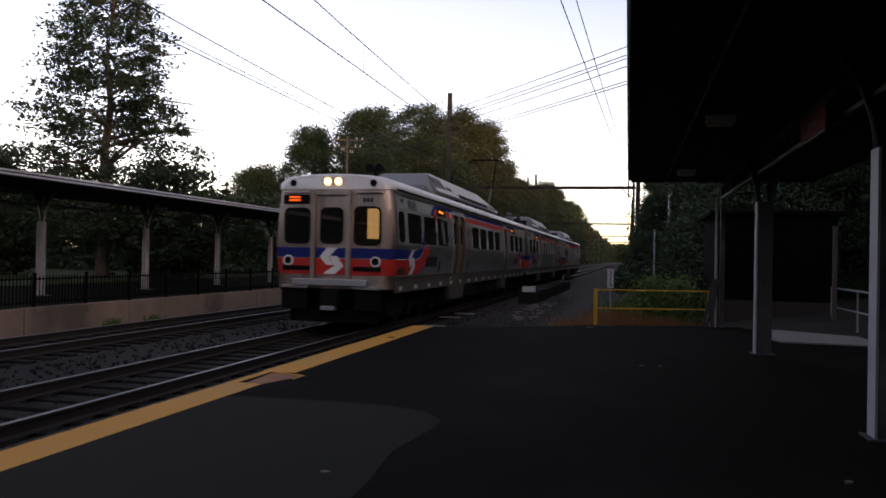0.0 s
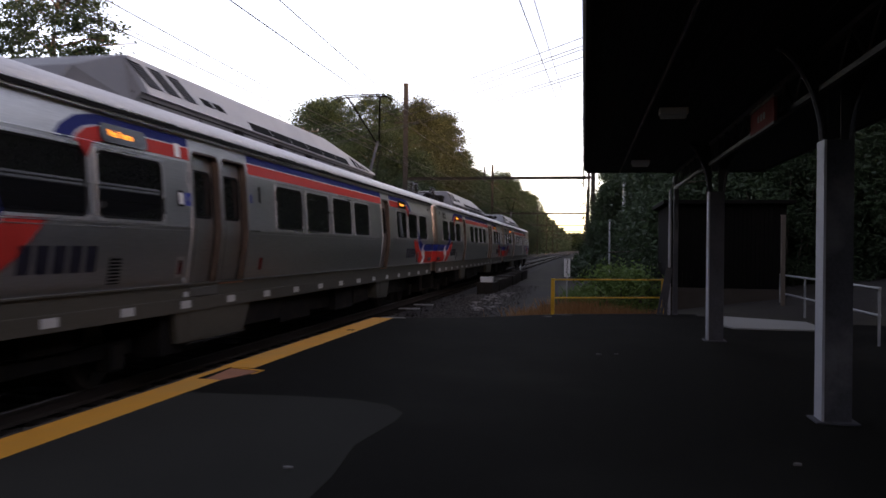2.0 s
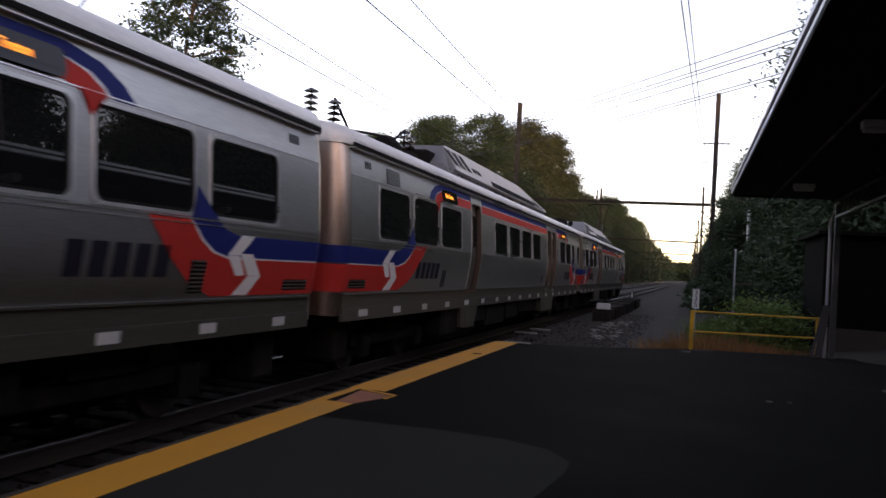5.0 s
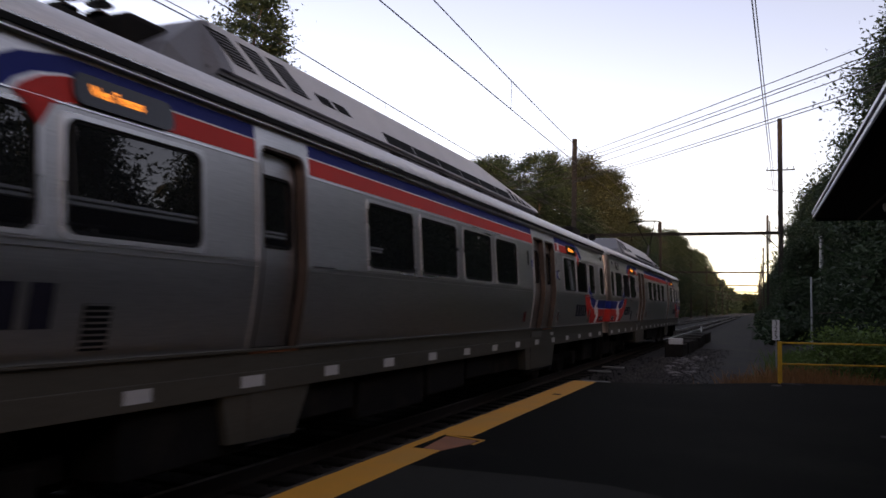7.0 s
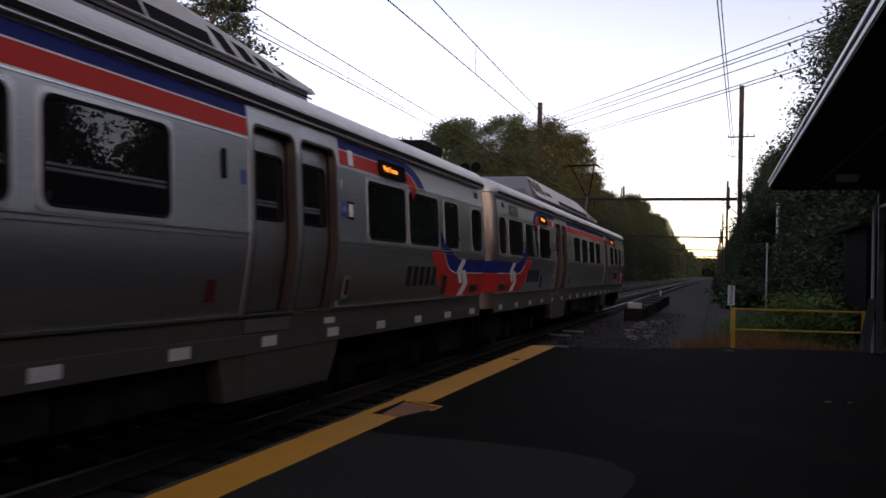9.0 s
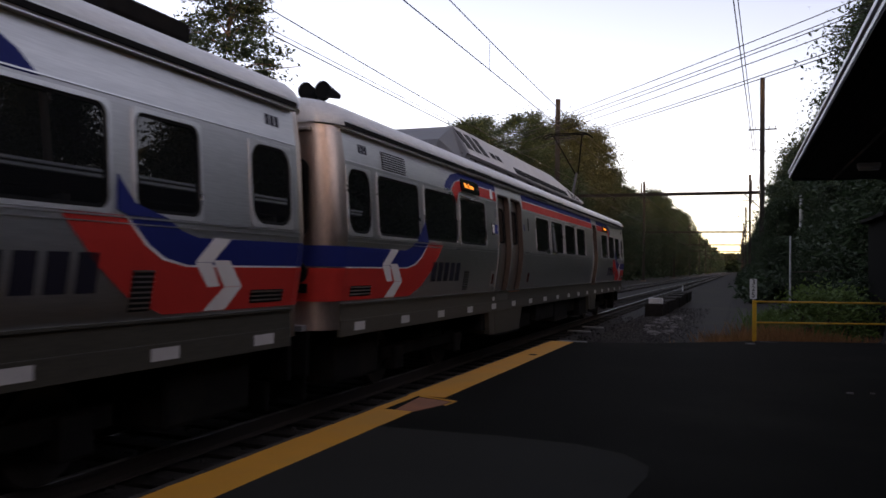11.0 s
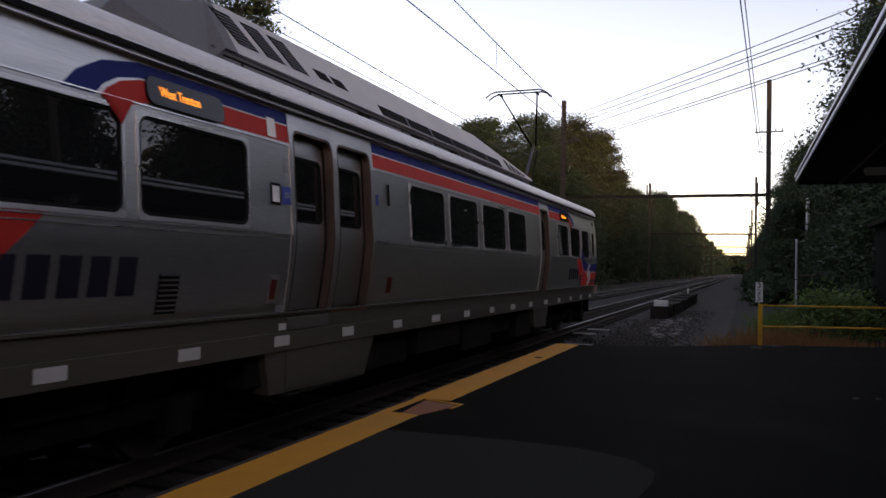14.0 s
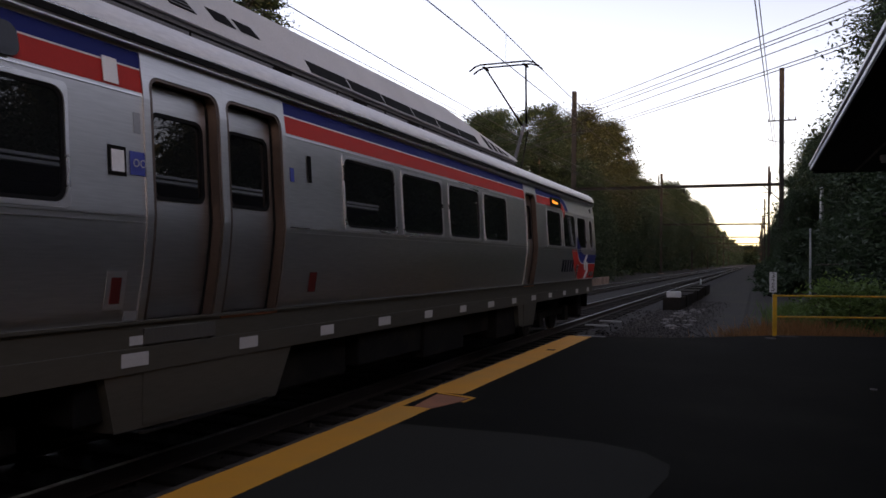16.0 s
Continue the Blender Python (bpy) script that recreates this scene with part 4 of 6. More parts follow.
utility_pole((-25.0, 80, 0.2), 14.6, "wooden utility pole with pale crossarm insulators", ((14.2, 1.7, 0.4), (13.4, 1.5, 0.4), (12.9, 1.2, 1.4)))
utility_pole((14.7, 18.0, -0.4), 10.4, "wooden utility pole behind the canopy", ((9.3, 1.2, 0.9),))
utility_pole((-38.6, 80.0, 0.2), 9.2, "distant wooden utility pole with crossarms", ((8.7, 1.2, 0.3), (7.9, 0.9, 0.3)))
t = thing("power_lines", "power wires crossing high over both tracks", "cable", (0, 0, 0))
for k, (za, zb) in enumerate(((13.8, 10.04), (13.7, 9.75), (13.5, 9.76), (13.2, 9.54), (12.6, 9.01), (12.6, 8.95))):
    bm = bmesh.new()
    wire(bm, (-25 + 0.5 * (k - 2.5), 80 + 0.2 * (k - 2.5), za), (14.7 + 0.1 * k, 18 + 0.15 * k, zb), 0.5, 0.019, 20)
    part("cable", bm, M["wire"], t)

for x, y, top, r in ((8.43, 58.6, 6.75, 0.16), (6.95, 45.0, 3.4, 0.06)):
    t = thing("lineside_post", "pale lineside post among the bushes", "post", (x, y, -0.3), "lineside posts")
    bm = bmesh.new()
    tube(bm, [(0, 0, 0), (0, 0, top + 0.3)], [r, r * 0.8], 10)
    part("post", bm, M["galv"], t)
    bm = bmesh.new()
    tube(bm, [(0, 0, top + 0.3), (0, 0, top + 0.36)], [r * 1.1, r * 0.6], 10)
    part("cap", bm, M["galv"], t)

# ------------------------------------------------------------------ plants


def leaf_mesh(name, centres, spread, per, size, seed, flat_z=0.6):
    """Leaf sprays: many small bent blades round each centre."""
    r = np.random.RandomState(seed)
    n = len(centres) * per
    sp = np.repeat(np.asarray(spread, float), per)[:, None]
    c = np.repeat(np.asarray(centres, float), per, 0) + r.normal(0, 1, (n, 3)) * sp * np.array([1, 1, flat_z])
    a = r.normal(0, 1, (n, 3))
    a[:, 2] *= 0.6
    a /= np.linalg.norm(a, axis=1, keepdims=True)
    b = np.cross(a, r.normal(0, 1, (n, 3)))
    b /= np.linalg.norm(b, axis=1, keepdims=True)
    s = size * r.uniform(0.55, 1.35, (n, 1))
    nrm = np.cross(a, b) * s * 0.18
    v = np.stack([c - a * s, c - b * s * 0.42 + nrm, c + a * s, c + b * s * 0.42 + nrm], 1).reshape(-1, 3)
    f = np.arange(n * 4).reshape(-1, 4)
    f = np.concatenate([f[:, [0, 1, 2]], f[:, [0, 2, 3]]], 1).reshape(-1, 3)
    me = bpy.data.meshes.new(name)
    me.from_pydata(v.tolist(), [], f.tolist())
    return me


def make_tree(name, label, height, low, profile, clumps, per, size, mat, seed, lean=0.0, spread=0.55, category="tree", group="", limbs=16, trunk_r=None, own_limbs=False, layer=0.6):
    """A tapered trunk with limbs, and a crown of leaf sprays about the ends of the twigs."""
    r = random.Random(seed)
    t = thing(name, label, category, (0, 0, 0), group)
    rad = trunk_r or height * 0.017
    bm = bmesh.new()
    pts = [(lean * (k / 8) ** 2 + r.uniform(-0.05, 0.05) * k, r.uniform(-0.05, 0.05) * k, -0.3 + (height * 0.95) * k / 8) for k in range(9)]
    tube(bm, pts, [rad * (1.25 - 0.02 if k == 0 else 1 - 0.115 * k) for k in range(9)], 9)
    part("trunk", bm, M["bark"], t, smooth=True)
    bm = bmesh.new()
    centres, spreads = [], []
    for k in range(limbs):
        f = low + (0.96 - low) * (k + r.random()) / limbs
        z = f * height
        reach = profile(f) * r.uniform(0.75, 1.05)
        a = r.uniform(0, 6.283)
        x0 = lean * f * f
        tip = Vector((x0 + reach * math.cos(a), reach * math.sin(a), z + reach * r.uniform(-0.05, 0.35)))
        mid = Vector((x0, 0, z)).lerp(tip, 0.5) + Vector((0, 0, 0.08 * reach))
        tube(bm, [(x0, 0, z - 0.1), mid, tip], [rad * 0.42 * (1.15 - f), rad * 0.25 * (1.15 - f), 0.02], 5)
        if own_limbs:
            part("limb", bm, M["bark"], t)
            bm = bmesh.new()
    if not own_limbs:
        tagged(part("branchwork", bm, M["bark"], t), kind="stuff")
    for k in range(clumps):
        f = low + (1.0 - low) * r.random() ** (1.5 if own_limbs else 0.9)
        reach = profile(f)
        a = r.uniform(0, 6.283)
        lump = 0.78 + 0.34 * noise.noise((math.cos(a) * 1.7 + seed, math.sin(a) * 1.7, f * 5.0))
        d = reach * lump * math.sqrt(r.uniform(0.12, 1.0))
        centres.append((lean * f * f + d * math.cos(a), d * math.sin(a), f * height + r.uniform(-0.3, 0.3)))
        spreads.append(spread * r.uniform(0.5, 1.25))
    part_mesh("crown", leaf_mesh("crown", centres, spreads, per, size, seed + 5, layer), mat, t)
    return t


def cone_profile(rmax):
    return lambda f: rmax * max(0.05, min(1.0, (f + 0.02) / 0.22)) * (1.03 - f) ** 0.85


def round_profile(rmax):
    return lambda f: rmax * max(0.1, math.sin(math.pi * min(1.0, max(0.0, f)) ** 0.75 * 0.93 + 0.1)) ** 0.62


big = make_tree("tall_tree", "tall dark tapering tree behind the far canopy", 19.5, 0.10, cone_profile(7.4), 600, 74, 0.125, M["leaf"], 11, 0.6, 0.48, limbs=34, own_limbs=True, layer=0.34)
big.location = (-20.9, 34.0, 0.2)
o = make_tree("spreading_tree", "dark bushy tree with low branches behind the far platform", 6.6, 0.08, round_profile(4.2), 240, 60, 0.17, M["leaf"], 12, 0.0, 0.55, own_limbs=True)
o.location = (-27.5, 33.0, 0.2)
o = make_tree("spreading_tree", "dark bushy tree with low branches behind the far platform", 5.6, 0.10, round_profile(3.6), 150, 60, 0.17, M["leaf"], 13, 0.0, 0.5, own_limbs=True)
o.location = (-17.6, 34.5, 0.2)

kinds = []
for k, (h, rad, mat, lab) in enumerate(((19.5, 7.5, "leaf", "large dark green broadleaf tree in the woods"), (21.5, 8.0, "leaf_olive", "large olive broadleaf tree in the woods"), (18.0, 6.5, "leaf_tan", "broadleaf tree at the wood's edge with warm sun tinted into its leaves"),
                                        (16.0, 5.5, "leaf", "dark green broadleaf tree at the wood's edge"), (14.0, 5.0, "leaf_olive", "olive broadleaf tree along the railway"), (12.5, 5.5, "leaf", "low dark green tree along the railway"))):
    kinds.append(make_tree("woodland_tree", lab, h, 0.10, round_profile(rad), 230, 210, 0.145, M[mat], 30 + k, 0.0, 0.85, group="woodland trees", limbs=14))
placed = set()


def plant(k, x, y, z=0.0, turn=0.0):
    if k in placed:
        return copy_thing(kinds[k], pose(x, y, z, 0, 0, turn))
    placed.add(k)
    kinds[k].matrix_basis = pose(x, y, z, 0, 0, turn)
    return kinds[k]


# left woods: the cluster behind the pole, then the long edge of the wood
for k, x, y, z in ((0, -27.4, 92, 0.0), (1, -21.9, 98, -0.2), (1, -30.3, 104, 0.8), (2, -18.0, 108, 4.5), (2, -16.5, 118, 4.5), (0, -24, 116, 3.5), (3, -34.2, 92, 1.4), (4, -40, 88, -2.5), (0, -30, 122, 1.0), (3, -16.5, 97, -2.5), (5, -15.3, 88, -3.5), (5, -19.5, 84, -2.0), (4, -24.5, 86, -0.5)):
    plant(k, x, y, z, rng.uniform(0, 360))
for i in range(21):
    k, y = (3, 0, 2)[i % 3], 127 + 10.5 * i
    z = {1: -0.6, 4: -1.4, 7: 0.5, 8: 1.3, 10: 1.4, 16: 2.6, 19: 3.5}.get(i, rng.uniform(-0.8, 0.2))
    plant(k, (-17.2 if i < 7 else -15.6) - rng.uniform(0, 1.2), y, z + (0 if i < 7 else 1.2), rng.uniform(0, 360))
    if i % 2:
        plant((0, 1)[i % 4 // 2], -24 - rng.uniform(0, 4), y + 4, -1.0, rng.uniform(0, 360))
plant(2, -45.5, 100, -4.3, 40)
plant(4, -50.5, 104, -5.0, 200)
# right woods
for k, x, y, z in ((3, 13.2, 50, 2.2), (1, 15.0, 56, 0.0), (3, 12.6, 66, -1.0), (4, 11.8, 78, -0.5), (5, 11.5, 90, 0.0), (4, 13.5, 42, -2.5), (5, 12.0, 33, -4.0), (4, 16.0, 30, -1.0), (3, 20.0, 38, 0)):
    plant(k, x, y, z, rng.uniform(0, 360))
y = 101.0
while y < 330:
    plant(rng.choice((3, 4, 4, 3)), 12.2 + rng.uniform(-0.5, 1.5), y, rng.uniform(-0.5, 1.5), rng.uniform(0, 360))
    y += 9.0 + rng.uniform(0, 3)
# trees behind the near platform, mirrored in the train's windows; others added unseen to block low sun
for k, x, y, z in ((4, 21, 17, -1.0), (5, 25, 27, 0.5), (4, 22, 36, -1.0), (5, 27, 47, -2), (4, 23, 58, -3), (5, 29, 70, -2), (5, 24, 6, -3), (0, 26, -5, -1), (3, 23, -15, 0), (1, 27, -26, -1), (4, 22, -36, -1), (3, 18, -46, 0), (0, 6, -58, -1), (1, -6, -66, -1), (0, -20, -60, -1), (1, 43, -10, -2), (0, 44, -24, -2), (0, 48, 30, -6), (1, 50, 52, -7), (0, -24, -40, -1), (1, -15, -44, -1), (0, -4, -46, -1), (1, 9, -44, -1), (0, -34, -38, -1)):
    plant(k, x, y, z, rng.uniform(0, 360))


def thicket(name, spots, per, size, mat, label, seed, spread=0.6, category="undergrowth"):
    me = leaf_mesh(name, [s[:3] for s in spots], [spread] * len(spots), per, size, seed)
    return tagged(part_mesh(name, me, mat), label, category, kind="stuff")


r = random.Random(77)
spots = [(-14.2 - r.uniform(0, 9), y, r.uniform(-0.3, 4.5)) for y in np.arange(74, 330, 0.55)]
thicket("far_undergrowth", spots, 26, 0.45, M["leaf"], "dark undergrowth along the wood's edge", 5, 0.9)
spots = [(9.6 + r.uniform(0, 4), y, r.uniform(0, 4.5)) for y in np.arange(60, 330, 0.55)]
spots += [(5.2 + 3.4 * f, y, -0.4 + (0.5 + 4.2 * f) * r.random()) for y in np.arange(52, 330, 0.30) for f in (r.random(),)]
thicket("lineside_undergrowth", spots, 60, 0.25, M["leaf"], "dark undergrowth along the railway", 6, 0.5)
spots = [(r.uniform(-80, 80), r.uniform(1150, 1200), 24 * r.random() ** 1.4) for k in range(1300)]
thicket("horizon_woods", spots, 30, 2.4, M["leaf"], "dark woods closing the end of the line", 18, 2.6, "woods")
spots = [(-13.0 - 9 * r.random(), y, 19 * r.random() ** 0.8) for y in np.arange(325, 1150, 0.7)]
spots += [(8.2 + 8 * r.random(), y, 14 * r.random() ** 0.8) for y in np.arange(325, 1150, 0.7)]
thicket("far_woods", spots, 40, 0.9, M["leaf"], "distant dark woods where the tracks vanish", 8, 1.1, "woods")
# unseen woods beside and behind the station, added to block the low sun
spots = [(46 + r.uniform(0, 8), y + r.uniform(-2, 2), (11 if y < 62 else 20) * r.random()) for y in np.arange(-80, 190, 0.26)]
spots += [(x, -86 + r.uniform(-8, 8), 29 * r.random()) for x in np.arange(-75, 70, 0.09)]
spots += [(-62 + r.uniform(-6, 0), y, 15 * r.random()) for y in np.arange(-80, 50, 0.25)]
thicket("west_woods", spots, 34, 1.0, M["leaf"], "unseen dark woods added to block the low sun", 15, 1.4, "woods")
spots = [(-33 + r.uniform(-22, 15), r.uniform(46, 60), 0.3 + 5.2 * r.random() ** 1.2) for k in range(1000)]
thicket("hedge", spots, 24, 0.34, M["leaf"], "dark hedge and shrubs behind the far platform", 9, 0.7)


def shrub(name, label, x, y, z, rx, ry, h, clumps, per, size, mat, seed, group=""):
    r = random.Random(seed)
    t = thing(name, label, "shrub", (x, y, z), group)
    cs = []
    for k in range(clumps):
        a, q, f = r.uniform(0, 6.283), math.sqrt(r.random()), r.random()
        w = math.sqrt(max(0.05, 1 - (f * 0.95) ** 2)) * (0.8 + 0.3 * noise.noise((math.cos(a) * 2 + seed, math.sin(a) * 2, f * 3)))
        cs.append((rx * q * w * math.cos(a), ry * q * w * math.sin(a), 0.1 + f * h))
    bm = bmesh.new()
    for k in range(7):
        a = k * 0.9 + r.random()
        tube(bm, [(0.2 * math.cos(a), 0.2 * math.sin(a), -0.2), (rx * 0.4 * math.cos(a), ry * 0.4 * math.sin(a), h * 0.5), (rx * 0.6 * math.cos(a), ry * 0.6 * math.sin(a), h * 0.8)], [0.05, 0.03, 0.012], 5)
    part("stem_clump", bm, M["bark"], t)
    part_mesh("foliage", leaf_mesh("foliage", cs, [0.28] * len(cs), per, size, seed), mat, t)
    return t


shrub("green_shrub", "bright green leafy shrub behind the yellow barrier", 6.7, 24.0, -0.4, 1.7, 1.8, 1.35, 130, 34, 0.075, M["grass"], 51, "shrubs by the barrier")
shrub("green_shrub", "green leafy shrub behind the yellow barrier", 8.4, 26.5, -0.3, 1.6, 2.0, 1.6, 120, 34, 0.085, M["leaf_vine"], 52, "shrubs by the barrier")
for k, (x, y, rx, ry, h) in enumerate(((9.6, 32.0, 2.3, 3.0, 4.2), (9.3, 38.0, 2.4, 3.5, 4.6), (9.0, 46.0, 2.2, 4.0, 4.2), (9.4, 54.0, 2.4, 4.0, 5.2), (12.5, 28.5, 2.6, 3.0, 5.6), (16.0, 26.0, 3.0, 3.0, 7.0), (10.2, 62, 2.2, 4, 5.0), (7.6, 63.5, 2.2, 2.6, 7.0), (6.9, 57.0, 1.3, 2.4, 3.6))):
    shrub("vine_thicket", "dark vine-covered thicket beside the railway", x, y, -0.2, rx, ry, h, 300, 120, 0.085, M["leaf_vine"], 60 + k, "vine thickets")


def grass_tuft(name, label, x, y, z, n, spread, h, mat, seed, group):
    r = np.random.RandomState(seed)
    b = np.stack([r.normal(0, spread, n), r.normal(0, spread * 0.7, n), np.zeros(n)], 1)
    a = r.uniform(0, 6.283, n)
    lean = r.uniform(0.1, 0.6, n)
    hh = h * r.uniform(0.4, 1.1, n)
    tip = b + np.stack([np.cos(a) * lean * hh, np.sin(a) * lean * hh, hh], 1)
    w = np.stack([-np.sin(a), np.cos(a), np.zeros(n)], 1) * 0.010
    me = bpy.data.meshes.new(name)
    mid = (b + tip) / 2 + np.array([0, 0, 0.08]) * hh[:, None]
    v = np.stack([b - w, b + w, mid + w * 0.8, tip, mid - w * 0.8], 1).reshape(-1, 3)
    f = [tuple(range(5 * k, 5 * k + 5)) for k in range(n)]
    me.from_pydata(v.tolist(), [], f)
    o = tagged(part_mesh(name, me, mat), label, "grass", group, "stuff")
    o.location = (x, y, z)
    return o


for k, (x, y, n, s, h, m) in enumerate(((5.3, 22.2, 900, 0.55, 0.75, "drygrass"), (4.3, 21.6, 500, 0.4, 0.5, "drygrass"), (6.4, 21.7, 700, 0.5, 0.6, "drygrass"), (7.3, 22.0, 400, 0.4, 0.5, "drygrass"), (2.6, 19.3, 420, 0.42, 0.28, "drygrass"), (2.0, 19.8, 250, 0.3, 0.2, "drygrass"), (3.4, 19.4, 500, 0.45, 0.35, "drygrass"), (4.4, 20.6, 700, 0.45, 0.6, "drygrass"), (5.6, 20.9, 700, 0.5, 0.6, "drygrass"), (6.0, 26.5, 600, 0.6, 0.7, "grass"), (5.6, 31, 500, 0.5, 0.6, "grass"), (6.2, 36, 600, 0.6, 0.6, "grass"), (-8.0, 17.5, 160, 0.12, 0.35, "grass"), (-8.1, 19.6, 160, 0.12, 0.3, "grass"), (-7.9, 12.9, 120, 0.2, 0.2, "grass"))):
    grass_tuft("grass_tuft", "russet dry grass tuft at the platform end" if m == "drygrass" else "green weeds growing beside the track", x, y, -0.5, n, s, h, M[m], 90 + k, "grass tufts")

# ------------------------------------------------------------------ the train
FOUR = [(-3.12, -1.76), (-1.55, -0.13), (0.13, 1.55), (1.76, 3.12)]
CARS = [
    dict(front="cab", rear="plain", windows=[(-11.59, -10.17), (-9.98, -8.53), (-8.38, -6.94)] + FOUR + [(6.12, 7.47), (7.70, 9.05), (9.30, 10.65)], cabs=[(-12.42, -11.78)], double=(-6.18, -4.30), single=(4.43, 5.28), hump=(-8.4, 5.4), slope=1.75, panto=7.9),
    dict(front="plain", rear="cab", windows=[(-10.65, -9.26), (-9.05, -7.65), (-7.47, -6.06)] + FOUR + [(7.00, 8.36), (8.45, 9.81), (10.06, 10.86)], cabs=[(11.60, 12.32)], double=(4.30, 6.18), single=(-5.28, -4.43), hump=(-6.15, 6.4), slope=0.9, panto=None),
    dict(front="cab", rear="short", windows=[(-11.59, -10.17), (-9.98, -8.53), (-8.38, -6.94)] + FOUR + [(6.12, 7.47), (7.70, 9.05), (9.28, 10.40)], cabs=[(-12.42, -11.78), (10.82, 11.28)], double=(-6.18, -4.30), single=(4.43, 5.28), hump=(-8.4, 5.4), slope=1.75, panto=7.9),
]
ENDS = {"cab": (12.45, 0.33), "plain": (11.68, 0.27), "short": (11.62, 0.33)}
SIDE, SILL, EAVE = 1.60, 1.32, 3.47
ROOF = [(1.54, 3.47), (1.54, 3.54), (1.525, 3.60), (1.475, 3.67), (1.39, 3.735), (1.22, 3.79), (0.9, 3.835), (0.45, 3.865), (0.0, 3.875)]
ROOF = ROOF + [(-x, z) for x, z in ROOF[-2::-1]]


BREAKS = (1.32, 1.54, 1.76, 1.96, 2.14, 3.05)


def lean(z):
    """How far the side draws in: in flats below the belt, and above the windows."""
    low = 0.0
    if z < 2.14:
        z = max(z, 1.32)
        k = max(i for i in range(4) if BREAKS[i] <= z)
        a, b = (0.098 * ((2.14 - q) / 0.82) ** 1.5 for q in BREAKS[k:k + 2])
        low = a + (b - a) * (z - BREAKS[k]) / (BREAKS[k + 1] - BREAKS[k])
    return low + 0.07 * (max(z, 2.14) - 2.25) + 0.085 * max(0.0, z - 3.05)


def leaned(bm):
    zs = [v.co.z for v in bm.verts]
    for z in BREAKS:
        if min(zs) < z - 0.005 and max(zs) > z + 0.005:
            bmesh.ops.bisect_plane(bm, geom=bm.verts[:] + bm.edges[:] + bm.faces[:], plane_co=(0, 0, z), plane_no=(0, 0, 1), dist=0.0005)
    for v in bm.verts:
        if abs(v.co.x) > 1.3:
            v.co.x -= lean(v.co.z) * (1 if v.co.x > 0 else -1)
    return bm


def side_wall(car, s, spec, y0, y1):
    """A sheet side with its openings, 40 mm thick at their edges."""
    holes = [(a, b, 2.165, 3.00) for a, b in spec["windows"] + spec["cabs"]] + [(*spec["double"], SILL, 3.40), (*spec["single"], SILL, 3.40)]
    ys = sorted({y0, y1, *[h[0] for h in holes], *[h[1] for h in holes]})
    zs = [SILL, 1.54, 1.76, 1.96, 2.14, 2.165, 3.00, 3.06, 3.26, 3.40, EAVE]
    bm = bmesh.new()
    grid = {}
    for i, y in enumerate(ys):
        for j, z in enumerate(zs):
            grid[i, j] = bm.verts.new((s * SIDE, y, z))
    for i in range(len(ys) - 1):
        for j in range(len(zs) - 1):
            cy, cz = (ys[i] + ys[i + 1]) / 2, (zs[j] + zs[j + 1]) / 2
            if not any(h[0] <= cy <= h[1] and h[2] <= cz <= h[3] for h in holes):
                bm.faces.new((grid[i, j], grid[i + 1, j], grid[i + 1, j + 1], grid[i, j + 1]))
    bmesh.ops.delete(bm, geom=[v for v in bm.verts if not v.link_faces], context="VERTS")
    back = bmesh.ops.extrude_face_region(bm, geom=bm.faces[:])
    bmesh.ops.translate(bm, vec=(-s * 0.045, 0, 0), verts=[g for g in back["geom"] if isinstance(g, bmesh.types.BMVert)])
    leaned(bm)
    return part("side_wall", bm, M["steel"], car, "brushed stainless steel side", True)


def film(name, outline, s, mat, parent, lift=0.003, thick=0.003, mirror=False, label=""):
    """A coloured film on the side: outline in (along, height)."""
    pts = [(-u, z) for u, z in outline] if mirror else outline
    bm = bmesh.new()
    a, b = sorted((s * (SIDE + lift - thick), s * (SIDE + lift)))
    prism(bm, pts, a, b, "x")
    bmesh.ops.triangulate(bm, faces=[f for f in bm.faces if len(f.verts) > 4])
    leaned(bm)
    return part(name, bm, mat, parent, label)


def side_window(car, s, a, b, round_r=0.10):
    bm = bmesh.new()
    n = 5
    glass = rounded(a + 0.014, b - 0.014, 2.186, 2.978, round_r, n)
    ring(bm, rounded(a - 0.014, b + 0.014, 2.151, 3.014, 0.05, n), glass, s * (SIDE + 0.001), s * (SIDE + 0.010), "x")
    ring(bm, rounded(a + 0.001, b - 0.001, 2.166, 2.999, 0.004, n), glass, s * (SIDE - 0.05), s * (SIDE + 0.0005), "x")
    w = part("window", leaned(bm), M["trim"], car, "dark tinted side window in a steel frame")
    bm = bmesh.new()
    ring(bm, rounded(a + 0.013, b - 0.013, 2.185, 2.979, round_r, n), rounded(a + 0.042, b - 0.042, 2.216, 2.950, round_r - 0.02, n), s * (SIDE - 0.03), s * (SIDE - 0.002), "x")
    part("gasket", leaned(bm), M["rubber"], w)
    bm = bmesh.new()
    p0, p1 = sorted((s * (SIDE - 0.020), s * (SIDE - 0.012)))
    prism(bm, rounded(a + 0.025, b - 0.025, 2.197, 2.967, round_r - 0.01, n), p0, p1, "x")
    part("pane", leaned(bm), M["glass"], w)
    return w


def arch(y0, y1, z0, z1, r, n):
    """An upright opening's outline with rounded upper corners."""
    out = [(y1, z0)]
    for cy, a0 in ((y1 - r, 0), (y0 + r, 90)):
        for i in range(n + 1):
            a = radians(a0 + 90 * i / n)
            out.append((cy + r * math.cos(a), z1 - r + r * math.sin(a)))
    return out + [(y0, z0)]


